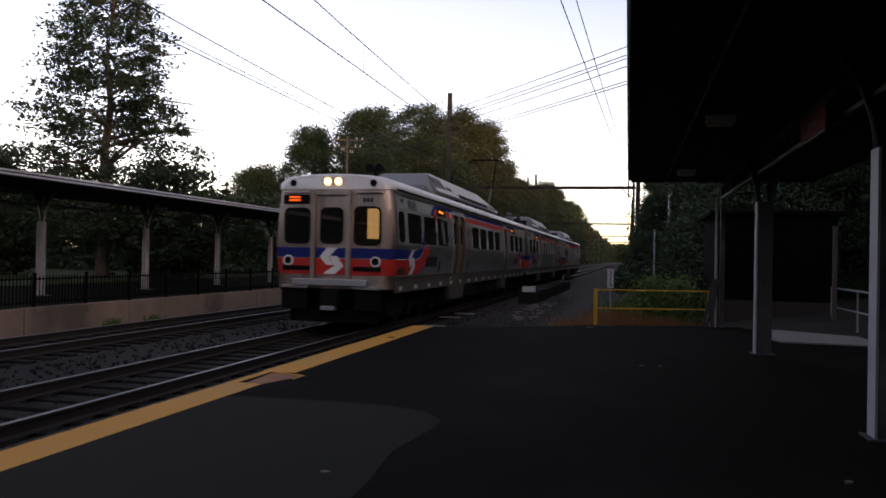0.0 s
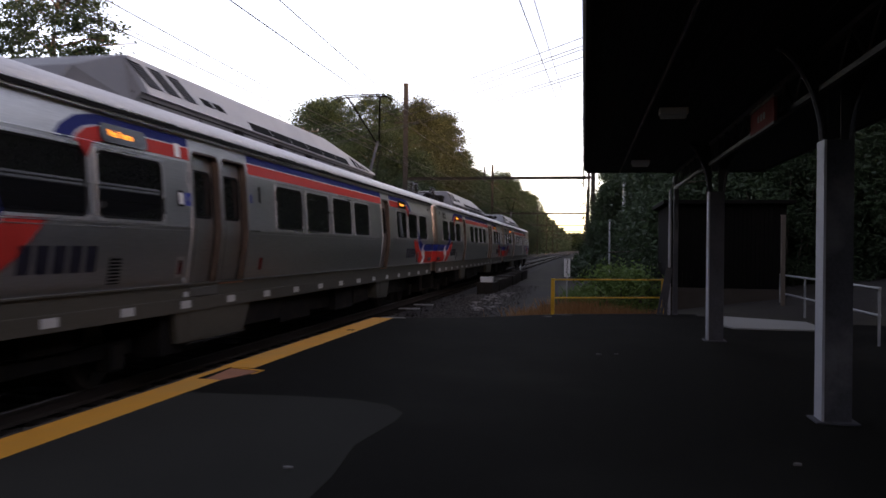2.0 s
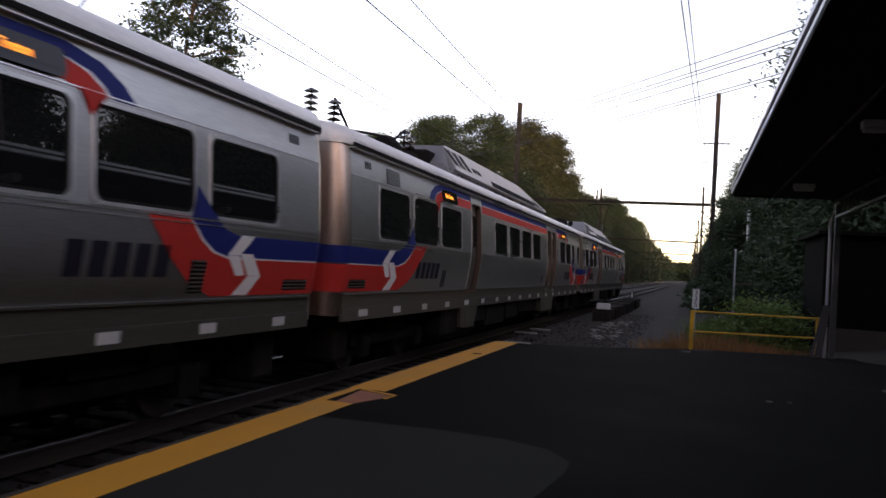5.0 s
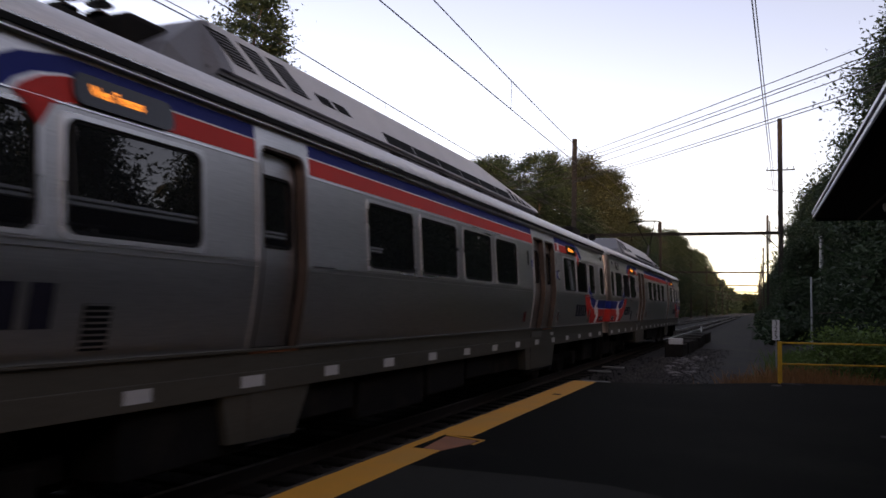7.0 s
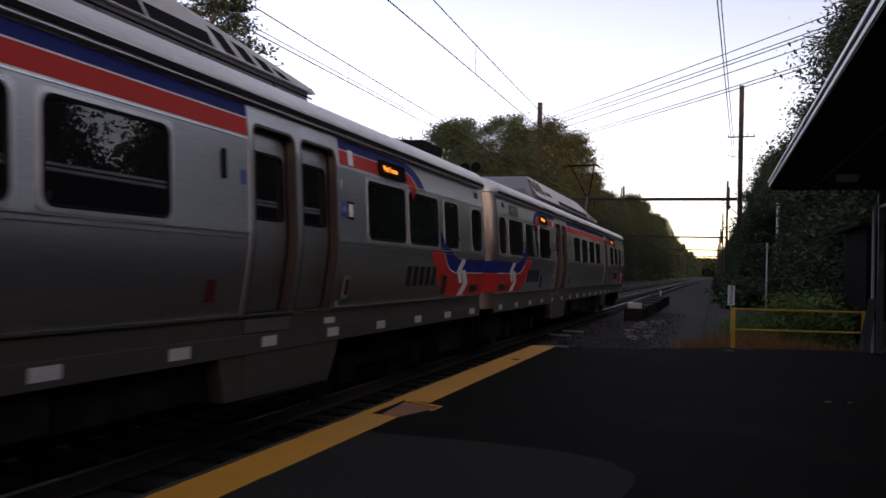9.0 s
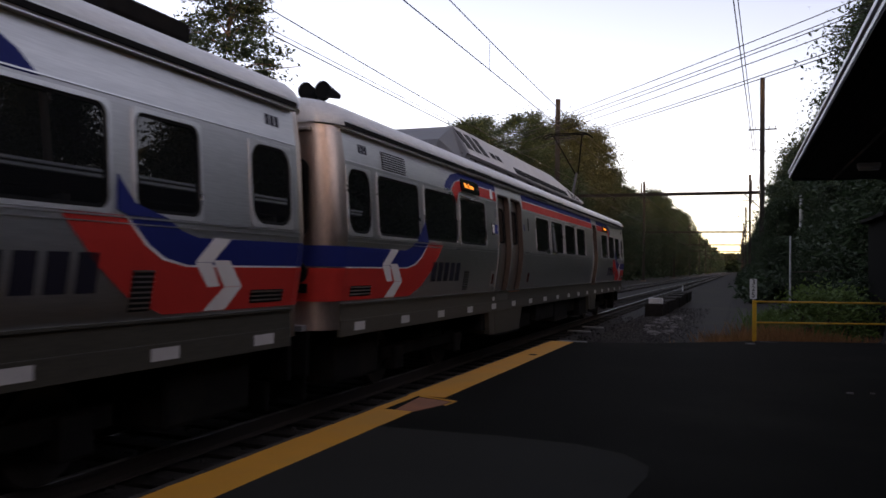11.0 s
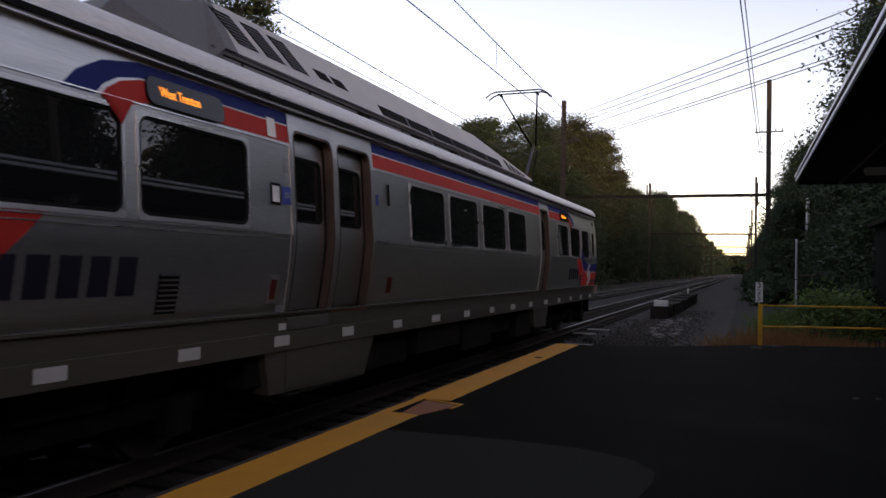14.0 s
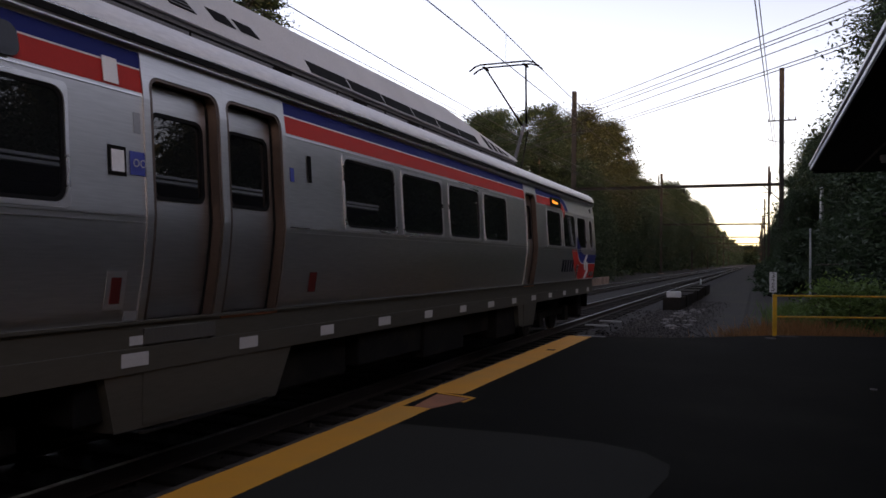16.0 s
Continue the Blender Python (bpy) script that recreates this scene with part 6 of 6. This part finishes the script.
def air_conditioner(car, a, b, sl):
    """The long roof casing with sloped ends, louvres and a shadow gap."""
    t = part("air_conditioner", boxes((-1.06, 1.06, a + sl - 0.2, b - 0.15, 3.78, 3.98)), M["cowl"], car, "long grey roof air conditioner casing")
    q = a + sl + 0.15
    nose = [(a, 3.80), (a + sl * 0.14, 4.02), (a + sl, 4.52), (q, 4.544), (q, 3.985), (a + sl - 0.05, 3.985), (a + sl - 0.3, 3.80)]
    body = [(q + 0.004, 4.545), (a + sl + 0.25, 4.56), (b - 3.5, 4.56), (b - 0.05, 4.05), (b, 3.985), (q + 0.004, 3.985)]

    def wide(z):
        return 1.10 - 0.63 * max(0.0, z - 3.985)

    def hull(out):
        m = bmesh.new()
        rows = [[m.verts.new((e * wide(z), y, z)) for y, z in out] for e in (-1, 1)]
        for i in range(len(out)):
            k = (i + 1) % len(out)
            m.faces.new((rows[0][i], rows[0][k], rows[1][k], rows[1][i]))
        m.faces.new(rows[0])
        m.faces.new(rows[1][::-1])
        bmesh.ops.triangulate(m, faces=[f for f in m.faces if len(f.verts) > 4])
        return m

    def on_slope(m):
        for v in m.verts:
            v.co.x -= math.copysign(1.10 - wide(v.co.z), v.co.x)
        return m
    # the nose's shade is put into this darker grey
    part("nose_cowl", hull(nose), M["cowl"], t, "sloping nose of the casing with shade put into its grey")
    c = part("casing", hull(body), M["hvac"], t)
    for s in (1, -1):
        for k in range(3):
            y = a + sl + 0.27 + k * 0.52
            bm = bmesh.new()
            q0, q1 = sorted((s * 1.06, s * 1.108))
            prism(bm, [(y, 4.12), (y + 0.36, 4.12), (y + 0.10, 4.47), (y - 0.24, 4.47)], q0, q1, "x")
            part("louvre", on_slope(bm), M["black"], c, "black slanted intake louvre")
            bm = bmesh.new()
            for j in range(8):
                z = 4.14 + 0.04 * j
                ya = y - 0.24 * (z - 4.12) / 0.35
                box(bm, *sorted((s * 1.10, s * 1.113)), ya + 0.02, ya + 0.34 - 0.02 * (z - 4.12), z, z + 0.012)
            part("louvre_slats", on_slope(bm), M["cowl"], t)
        for k in range(2):
            y = a + sl + 1.97 + k * 0.42
            bm = bmesh.new()
            prism(bm, [(y, 4.16), (y + 0.33, 4.16), (y + 0.24, 4.28), (y - 0.07, 4.28)], q0, q1, "x")
            part("louvre", on_slope(bm), M["black"], c)
        y = a + sl + 3.6
        while y < b - 3.0:
            part("fan_opening", on_slope(boxes((*sorted((s * 1.06, s * 1.107)), y, y + 0.95, 4.005, 4.165))), M["black"], c, "dark opening along the casing")
            y += 1.0
        for k in range(4):
            y = b - 1.9 + k * 0.36
            h = 4.26 - 0.055 * k
            bm = bmesh.new()
            prism(bm, [(y, 4.01), (y + 0.2, 4.01), (y + 0.10, h - 0.03), (y - 0.12, h)], q0, q1, "x")
            part("louvre", on_slope(bm), M["black"], c)
        bm = bmesh.new()
        tube(bm, [(s * 1.26, a + sl - 0.3, 3.835), (s * 1.26, b - 0.4, 3.835)], 0.012, 5)
        y = a + sl
        while y < b - 0.5:
            tube(bm, [(s * 1.26, y, 3.835), (s * 1.26, y, 3.775)], 0.012, 4)
            y += 1.3
        part("roof_rail", bm, M["black"], t, "thin black roof rail")
        for y in (a + 4.6, a + 6.4, a + 8.1):
            part("lifting_bracket", boxes((*sorted((s * 1.05, s * 1.14)), y, y + 0.26, 3.82, 3.90), bevel=0.008), M["under"], t)
    return t


def pantograph(car, u):
    """A raised single-arm pantograph: base, knee and head."""
    p = part("pantograph", boxes((-0.65, 0.65, u + 0.2, u + 0.28, 3.98, 4.04), (-0.65, 0.65, u + 1.9, u + 1.98, 3.98, 4.04), (-0.55, -0.48, u + 0.2, u + 1.98, 3.98, 4.04), (0.48, 0.55, u + 0.2, u + 1.98, 3.98, 4.04)), M["under"], car, "raised dark pantograph")
    bm = bmesh.new()
    for x in (-0.6, 0.6):
        for y in (u + 0.24, u + 1.94):
            insulator(bm, (x, y, 3.80), (x, y, 3.98), 3, 0.08)
    part("insulator_row", bm, M["porcelain"], p)
    bm = bmesh.new()
    tube(bm, [(0, u + 0.55, 4.08), (0, u + 1.75, 5.55)], [0.055, 0.045], 8)
    part("lower_arm", bm, M["column"], p)
    bm = bmesh.new()
    tube(bm, [(0.12, u + 0.95, 4.05), (0.10, u + 1.80, 5.40)], 0.018, 6)
    part("guide_rod", bm, M["under"], p)
    for x in (-0.52, 0.52):
        bm = bmesh.new()
        tube(bm, [(x * 0.12, u + 1.75, 5.55), (x, u + 0.05, 6.72)], [0.03, 0.022], 6)
        part("upper_arm", bm, M["under"], p)
    for y in (u - 0.16, u + 0.16):
        bm = bmesh.new()
        tube(bm, [(-0.92, y, 6.66), (-0.78, y, 6.76), (-0.62, y, 6.81), (0.62, y, 6.81), (0.78, y, 6.76), (0.92, y, 6.66)], 0.022, 6)
        part("contact_strip", bm, M["under"], p)
    for x in (-0.53, 0.53):
        part("head_frame", boxes((x - 0.03, x + 0.03, u - 0.18, u + 0.18, 6.72, 6.76)), M["under"], p)


def bogie(car, y):
    b = part("bogie", boxes((-0.97, 0.97, y - 0.25, y + 0.25, 0.40, 0.80), (-0.62, 0.62, y - 0.85, y - 0.27, 0.22, 0.74), (-0.62, 0.62, y + 0.27, y + 0.85, 0.22, 0.74), bevel=0.025), M["under"], car, "dusty dark bogie with two wheelsets")
    for q in (1, -1):
        part("side_frame", boxes((*sorted((q * 0.98, q * 1.12)), y - 1.75, y + 1.75, 0.42, 0.62), bevel=0.025), M["under"], b)
        part("bolster_end", boxes((*sorted((q * 1.0, q * 1.2)), y - 0.45, y + 0.45, 0.625, 0.92), bevel=0.025), M["under"], b)
    sets = []
    for dy in (-1.3, 1.3):
        for s in (1, -1):
            part("axle_box", boxes((*sorted((s * 0.97, s * 1.20)), y + dy - 0.17, y + dy + 0.17, 0.25, 0.60), bevel=0.03), M["under"], b)
        bm = bmesh.new()
        tube(bm, [(-0.9, 0, 0), (0.9, 0, 0)], 0.08, 10)
        for s in (1, -1):
            tube(bm, [(s * 0.70, 0, 0), (s * 0.73, 0, 0)], 0.435, 24)
            tube(bm, [(s * 0.73, 0, 0), (s * 0.82, 0, 0)], [0.408, 0.404], 24)
            for k in range(6):
                a = k * math.pi / 3
                tube(bm, [(s * 0.80, 0.25 * math.cos(a), 0.25 * math.sin(a)), (s * 0.832, 0.25 * math.cos(a), 0.25 * math.sin(a))], 0.045, 6)
        w = part("wheelset", bm, M["wheel"], b, "worn steel wheels on an axle")
        w.location = (0, y + dy, 0.41)
        sets.append((w, y + dy))
    for k, yy in enumerate((y - 0.6, y + 0.6)):
        for s in (1, -1):
            bm = bmesh.new()
            n = 40
            tube(bm, [(s * 1.13 + 0.07 * math.cos(j * 1.2), yy + 0.07 * math.sin(j * 1.2), 0.62 + 0.25 * j / n) for j in range(n)], 0.014, 4)
            part("spring", bm, M["under"], b)
    return sets


def build_car(spec, seed, label):
    car = thing("train_car", label, "train car", (-1.6, 0, -0.2), "train cars")
    r = random.Random(seed)
    yf, yr = ENDS[spec["front"]][0], ENDS[spec["rear"]][0]
    for s in (1, -1):
        side_wall(car, s, spec, -yf, yr)
        for a, b in spec["windows"]:
            side_window(car, s, a, b)
        for a, b in spec["cabs"]:
            side_window(car, s, a, b, 0.18)
        door(car, s, *spec["double"], 2)
        door(car, s, *spec["single"], 1)
        d0, d1 = sorted((spec["double"], spec["single"]))
        livery(car, s, spec["front"], False, -d0[0] + 0.035, yf)
        livery(car, s, spec["rear"], True, d1[1] + 0.035, yr)
        film("blue_stripe", [(d0[1] + 0.035, 3.275), (d1[0] - 0.035, 3.275), (d1[0] - 0.035, 3.40), (d0[1] + 0.035, 3.40)], s, M["blue"], car, label="blue stripe above the windows")
        film("red_stripe", [(d0[1] + 0.035, 3.085), (d1[0] - 0.035, 3.085), (d1[0] - 0.035, 3.26), (d0[1] + 0.035, 3.26)], s, M["red"], car, label="red stripe above the windows")
        film("white_line", [(d0[1] + 0.036, 3.2605), (d1[0] - 0.036, 3.2605), (d1[0] - 0.036, 3.2745), (d0[1] + 0.036, 3.2745)], s, M["white"], car, label="thin white line between the stripes")
        # mouldings between the doors
        runs = [(-yf, d0[0] - 0.04), (d0[1] + 0.04, d1[0] - 0.04), (d1[1] + 0.04, yr)]
        x0, x1 = sorted((s * (SIDE + 0.0002), s * (SIDE + 0.0095)))
        for a, b in runs:
            part("moulding", leaned(boxes((x0, x1, a, b, 2.128, 2.142), (x0, x1, a, b, 2.082, 2.091), (x0, x1, a, b, 3.052, 3.064))), M["trim"], car)
        # lower sill below the side, set back, with the reflector stickers
        g0, g1 = sorted((s * (SIDE - 0.12), s * (SIDE - 0.085)))
        part("side_sill", boxes((g0, g1, -yf, yr, 0.935, SILL - 0.012)), M["steel_low"], car, "steel side sill toned dark for shade")
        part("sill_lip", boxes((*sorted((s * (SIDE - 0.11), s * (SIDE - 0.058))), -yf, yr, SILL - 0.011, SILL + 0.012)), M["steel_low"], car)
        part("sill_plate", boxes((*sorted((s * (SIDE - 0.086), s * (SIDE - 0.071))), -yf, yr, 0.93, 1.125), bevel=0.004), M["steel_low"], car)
        y = -11.95 if yf > 12 else -10.93
        while y < yr - 0.2:
            w = 0.14 if r.random() < 0.8 else 0.17
            h0, h1 = sorted((s * (SIDE - 0.0712), s * (SIDE - 0.067)))
            part("reflector_sticker", boxes((h0, h1, y - w, y + w, 0.985, 1.09)), M["sticker"], car, "white reflective sticker")
            y += 1.43
        # plates by the double door
        a = spec["double"][0] if spec["double"][0] < 0 else None
        de = spec["double"][0] if a is not None else spec["double"][1]
        m = 1 if a is not None else -1

        def plate(name, u0, u1, z0, z1, mat, lift, lab=""):
            film(name, [(de - m * 0 + m * u0, z0), (de + m * u1, z0), (de + m * u1, z1), (de + m * u0, z1)], s, mat, car, lift, 0.006, label=lab)
        plate("access_plate", -0.40, -0.23, 2.42, 2.64, M["black"], 0.007, "pale access plate with a black rim")
        plate("access_cover", -0.375, -0.255, 2.45, 2.61, M["fixture"], 0.012)
        plate("notice_plate", -0.19, -0.04, 2.44, 2.62, M["signblue"], 0.007, "blue notice plate")
        plate("call_box", -0.39, -0.20, 1.43, 1.72, M["trim"], 0.016, "steel-rimmed red emergency box")
        plate("call_box_panel", -0.345, -0.25, 1.475, 1.67, M["dullred"], 0.021)
        plate("alarm_plate", 2.38, 2.52, 1.47, 1.68, M["dullred"], 0.006, "faded dark red alarm plate")
        plate("door_label", -0.14, -0.07, 2.76, 2.92, M["galv"], 0.005)
        plate("door_label", 1.97, 2.04, 2.60, 2.74, M["signblue"], 0.005)
        plate("step_sticker", -0.10, 0.16, 1.145, 1.215, M["sticker"], 0.010, "small white sticker above the step")
        for dy in (-0.15, -0.08):
            bm = bmesh.new()
            yc = de + m * dy
            ring(bm, rounded(yc - 0.03, yc + 0.03, 2.50, 2.56, 0.029, 4), rounded(yc - 0.022, yc + 0.022, 2.508, 2.552, 0.021, 4), s * (SIDE + 0.0065), s * (SIDE + 0.009), "x")
            part("cycle_wheel_mark", bm, M["sticker"], car)
        plate("speaker_plate", -0.42, -0.28, 3.10, 3.29, M["fixture"], 0.016)
        plate("side_lamp", 2.30, 2.36, 2.62, 2.90, M["black"], 0.016)
        plate("warning_label", -0.17, 0.0, 1.34, 1.41, M["galv"], 0.008)
    end_wall(car, -1, spec["front"], seed == 1)
    end_wall(car, 1, spec["rear"])
    roof(car, spec)
    air_conditioner(car, *spec["hump"], spec["slope"])
    # floor, lining, seats and ceiling lights inside
    part("floor", boxes((-1.5, 1.5, -yf, yr, 1.02, 1.30)), M["under"], car)
    part("ceiling_lining", boxes((-1.5, 1.5, -yf + 0.4, yr - 0.4, 3.30, 3.33)), M["interior"], car)
    for x in (-0.62, 0.62):
        part("ceiling_light_strip", boxes((x - 0.05, x + 0.05, -yf + 1.2, yr - 1.2, 3.27, 3.298)), M["strip"], car, "dim ceiling light strip")
    me = None
    for a, b in spec["windows"]:
        for s in (1, -1):
            if me is None:
                bm = boxes((-0.46, 0.46, -0.05, 0.05, 0.35, 1.12), (-0.46, 0.46, 0.05, 0.42, 0.30, 0.44), (-0.4, 0.4, 0.1, 0.35, 0.0, 0.30), bevel=0.03)
                me = bpy.data.meshes.new("seat")
                bm.to_mesh(me)
                bm.free()
                me.materials.append(M["seat"])
            o = new("seat", me)
            o.parent = car
            o.location = (s * 0.98, (a + b) / 2, 1.30)
    for sg, kind, yy in ((-1, spec["front"], yf), (1, spec["rear"], yr)):
        part("cab_partition", boxes((-1.5, 1.5, *sorted((sg * (yy - 0.55), sg * (yy - 0.50))), 1.31, 3.29)), M["slab"] if seed == 1 and sg < 0 else M["interior"], car)
    if seed == 1:
        # glowing panel added on the partition so the driver's window looks lit
        part("cab_lamp", boxes((0.62, 1.30, -yf + 0.485, -yf + 0.498, 2.28, 3.05)), M["cabglow"], car, "warm glowing panel added in place of cab lighting")
    # underframe equipment
    y = -6.7
    while y < 5.9:
        l = r.uniform(0.9, 2.0)
        z0 = r.uniform(0.34, 0.6)
        for s in (1, -1):
            x0, x1 = sorted((s * 0.55, s * r.uniform(1.25, 1.45)))
            part("equipment_box", boxes((x0, x1, y, y + l, z0, 1.0), bevel=0.02), M["under"], car, "dusty underfloor equipment box")
        y += l + r.uniform(0.05, 0.16)
    part("battery_case", boxes((-0.54, 0.54, -6.75, 6.75, 0.28, 0.745), bevel=0.02), M["under"], car)
    # dark cases added under the car ends to black out the ballast beyond
    for sg, yy in ((-1, yf), (1, yr)):
        part("air_reservoir", boxes((-1.28, 1.28, *sorted((sg * 10.85, sg * (yy - 0.35))), 0.30, 0.94), bevel=0.05), M["under"], car, "dark case added behind the bogie to block the bright ballast")
    part("centre_sill", boxes((-0.5, 0.5, -yf, yr, 0.75, 1.0)), M["under"], car)
    sets = bogie(car, -8.65) + bogie(car, 8.45 if spec["rear"] != "cab" else 8.65)
    # roof fittings
    if spec["panto"]:
        pantograph(car, spec["panto"])
        for k in range(4):
            part("roof_panel", boxes((-0.9, 0.9, 9.9 + k * 0.42, 10.2 + k * 0.42, 3.86, 3.92), bevel=0.01), M["under"], car)
    else:
        for x, u in ((0.3, -10.7), (0.3, -9.85)):
            bm = bmesh.new()
            insulator(bm, (x, u, 3.86), (x, u, 4.55), 7, 0.13)
            part("roof_insulator", bm, M["porcelain"], car, "ribbed dark insulator")
        bm = bmesh.new()
        tube(bm, [(0.35, -7.86, 4.06), (0.35, -7.78, 4.09), (0.35, -7.5, 4.12), (0.35, -7.2, 4.09), (0.35, -7.12, 4.06)], [0.14, 0.20, 0.22, 0.20, 0.14], 14)
        part("roof_drum", bm, M["black"], car, "rounded black roof drum")
        part("drum_cradle", boxes((-0.1, 0.5, -7.80, -7.18, 3.84, 3.98), bevel=0.02), M["under"], car)
        bm = bmesh.new()
        tube(bm, [(0.3, -9.85, 4.55), (0.0, -8.6, 4.25), (0.25, -7.5, 4.33), (0.3, -7.0, 4.36), (0.3, -6.5, 4.62)], 0.03, 6)
        part("roof_cable", bm, M["black"], car)
        bm = bmesh.new()
        insulator(bm, (0.3, -6.45, 3.86), (0.3, -6.45, 4.66), 7, 0.15)
        insulator(bm, (0.3, -6.05, 3.86), (0.3, -6.05, 4.6), 7, 0.13)
        part("roof_insulator", bm, M["porcelain"], car, "ribbed dark insulator pair")
        part("breaker_box", boxes((-0.1, 0.6, -6.75, -6.3, 3.84, 4.16), (0.0, 0.75, -6.15, -5.6, 3.84, 4.30), bevel=0.07), M["under"], car, "dark roof breaker box")
        part("roof_panel", boxes((-0.5, 0.5, -8.9, -8.2, 3.84, 4.02), bevel=0.04), M["under"], car)
        for k in range(7):
            part("roof_panel", boxes((-0.95, 0.95, -11.2 + k * 0.4, -10.92 + k * 0.4, 3.80, 3.90), bevel=0.01), M["steel_low"], car)
        part("roof_antenna", boxes((0.45, 1.05, 10.3, 11.35, 3.90, 4.08), (0.6, 0.9, 10.5, 11.1, 3.78, 3.90), bevel=0.03), M["under"], car, "dark flat roof antenna")
        part("antenna", boxes((0.45, 0.53, 12.15, 12.40, 3.78, 4.02), bevel=0.01), M["black"], car)
    if spec["front"] == "cab":
        h = part("horn_bracket", boxes((0.66, 0.74, -11.62, -11.54, 3.79, 4.0)), M["black"], car)
        for x in (0.57, 0.83):
            bm = bmesh.new()
            tube(bm, [(x, -11.77, 4.11), (x, -11.57, 4.11), (x, -11.32, 4.11)], [0.115, 0.075, 0.04], 14)
            tube(bm, [(x, -11.52, 4.10), (0.70, -11.58, 3.97)], 0.025, 6)
            part("horn", bm, M["black"], h, "black trumpet horn")
    if spec["front"] == "cab":
        f = ENDS["cab"][0] + ENDS["cab"][1]
        if seed == 1:
            lp = part("headlight_housing", boxes((-0.30, 0.30, -(f + 0.035), -(f - 0.25), 3.56, 3.76), bevel=0.02), M["black"], car)
            for x in (-0.14, 0.14):
                bm = bmesh.new()
                disc(bm, (x, -(f + 0.045), 3.66), 0.088, 0.02, "y", 20)
                part("headlight", bm, M["lamp"], lp, "lit warm headlight")
        for x in (-1.05, 1.05):
            bm = bmesh.new()
            disc(bm, (x, -(f + 0.01), 3.62), 0.085, 0.10, "y", 16)
            part("roof_lamp", bm, M["black"], car)
    return car, sets


LABELS = ("leading stainless steel commuter train car with lit headlights", "middle stainless steel commuter train car with roof insulators", "rear stainless steel commuter train car with a raised pantograph")
OFFSET = (0.0, 24.4, 50.4)
TRAIN = [build_car(spec, k + 1, lab) for k, (spec, lab) in enumerate(zip(CARS, LABELS))]


def run(t):
    """Where the leading car's middle stands along the track: the train brakes smoothly."""
    return 29.94786 + t * (-7.763389 + t * (0.3310149 + t * (-0.02068184 + t * (0.001118362 - 0.00001735818 * t))))


def motions():
    times = [0.5 * k for k in range(33)]
    for (car, sets), off in zip(TRAIN, OFFSET):
        walk(car, [(t, pose(-1.6, run(t) + off, -0.2)) for t in times])
        turns, t, last = [], 0.0, None
        while t < 16.0:
            turns.append(t)
            speed = max(0.3, (run(t) - run(t + 0.1)) / 0.1)
            t += max(2 / 30, min(0.5, math.floor(0.45 / speed * 30) / 30))
        turns.append(16.0)
        for w, y in sets:
            walk(w, [(t, pose(0, y, 0.41, math.degrees((run(0) - run(t)) / 0.41) % 360)) for t in turns])


motions()
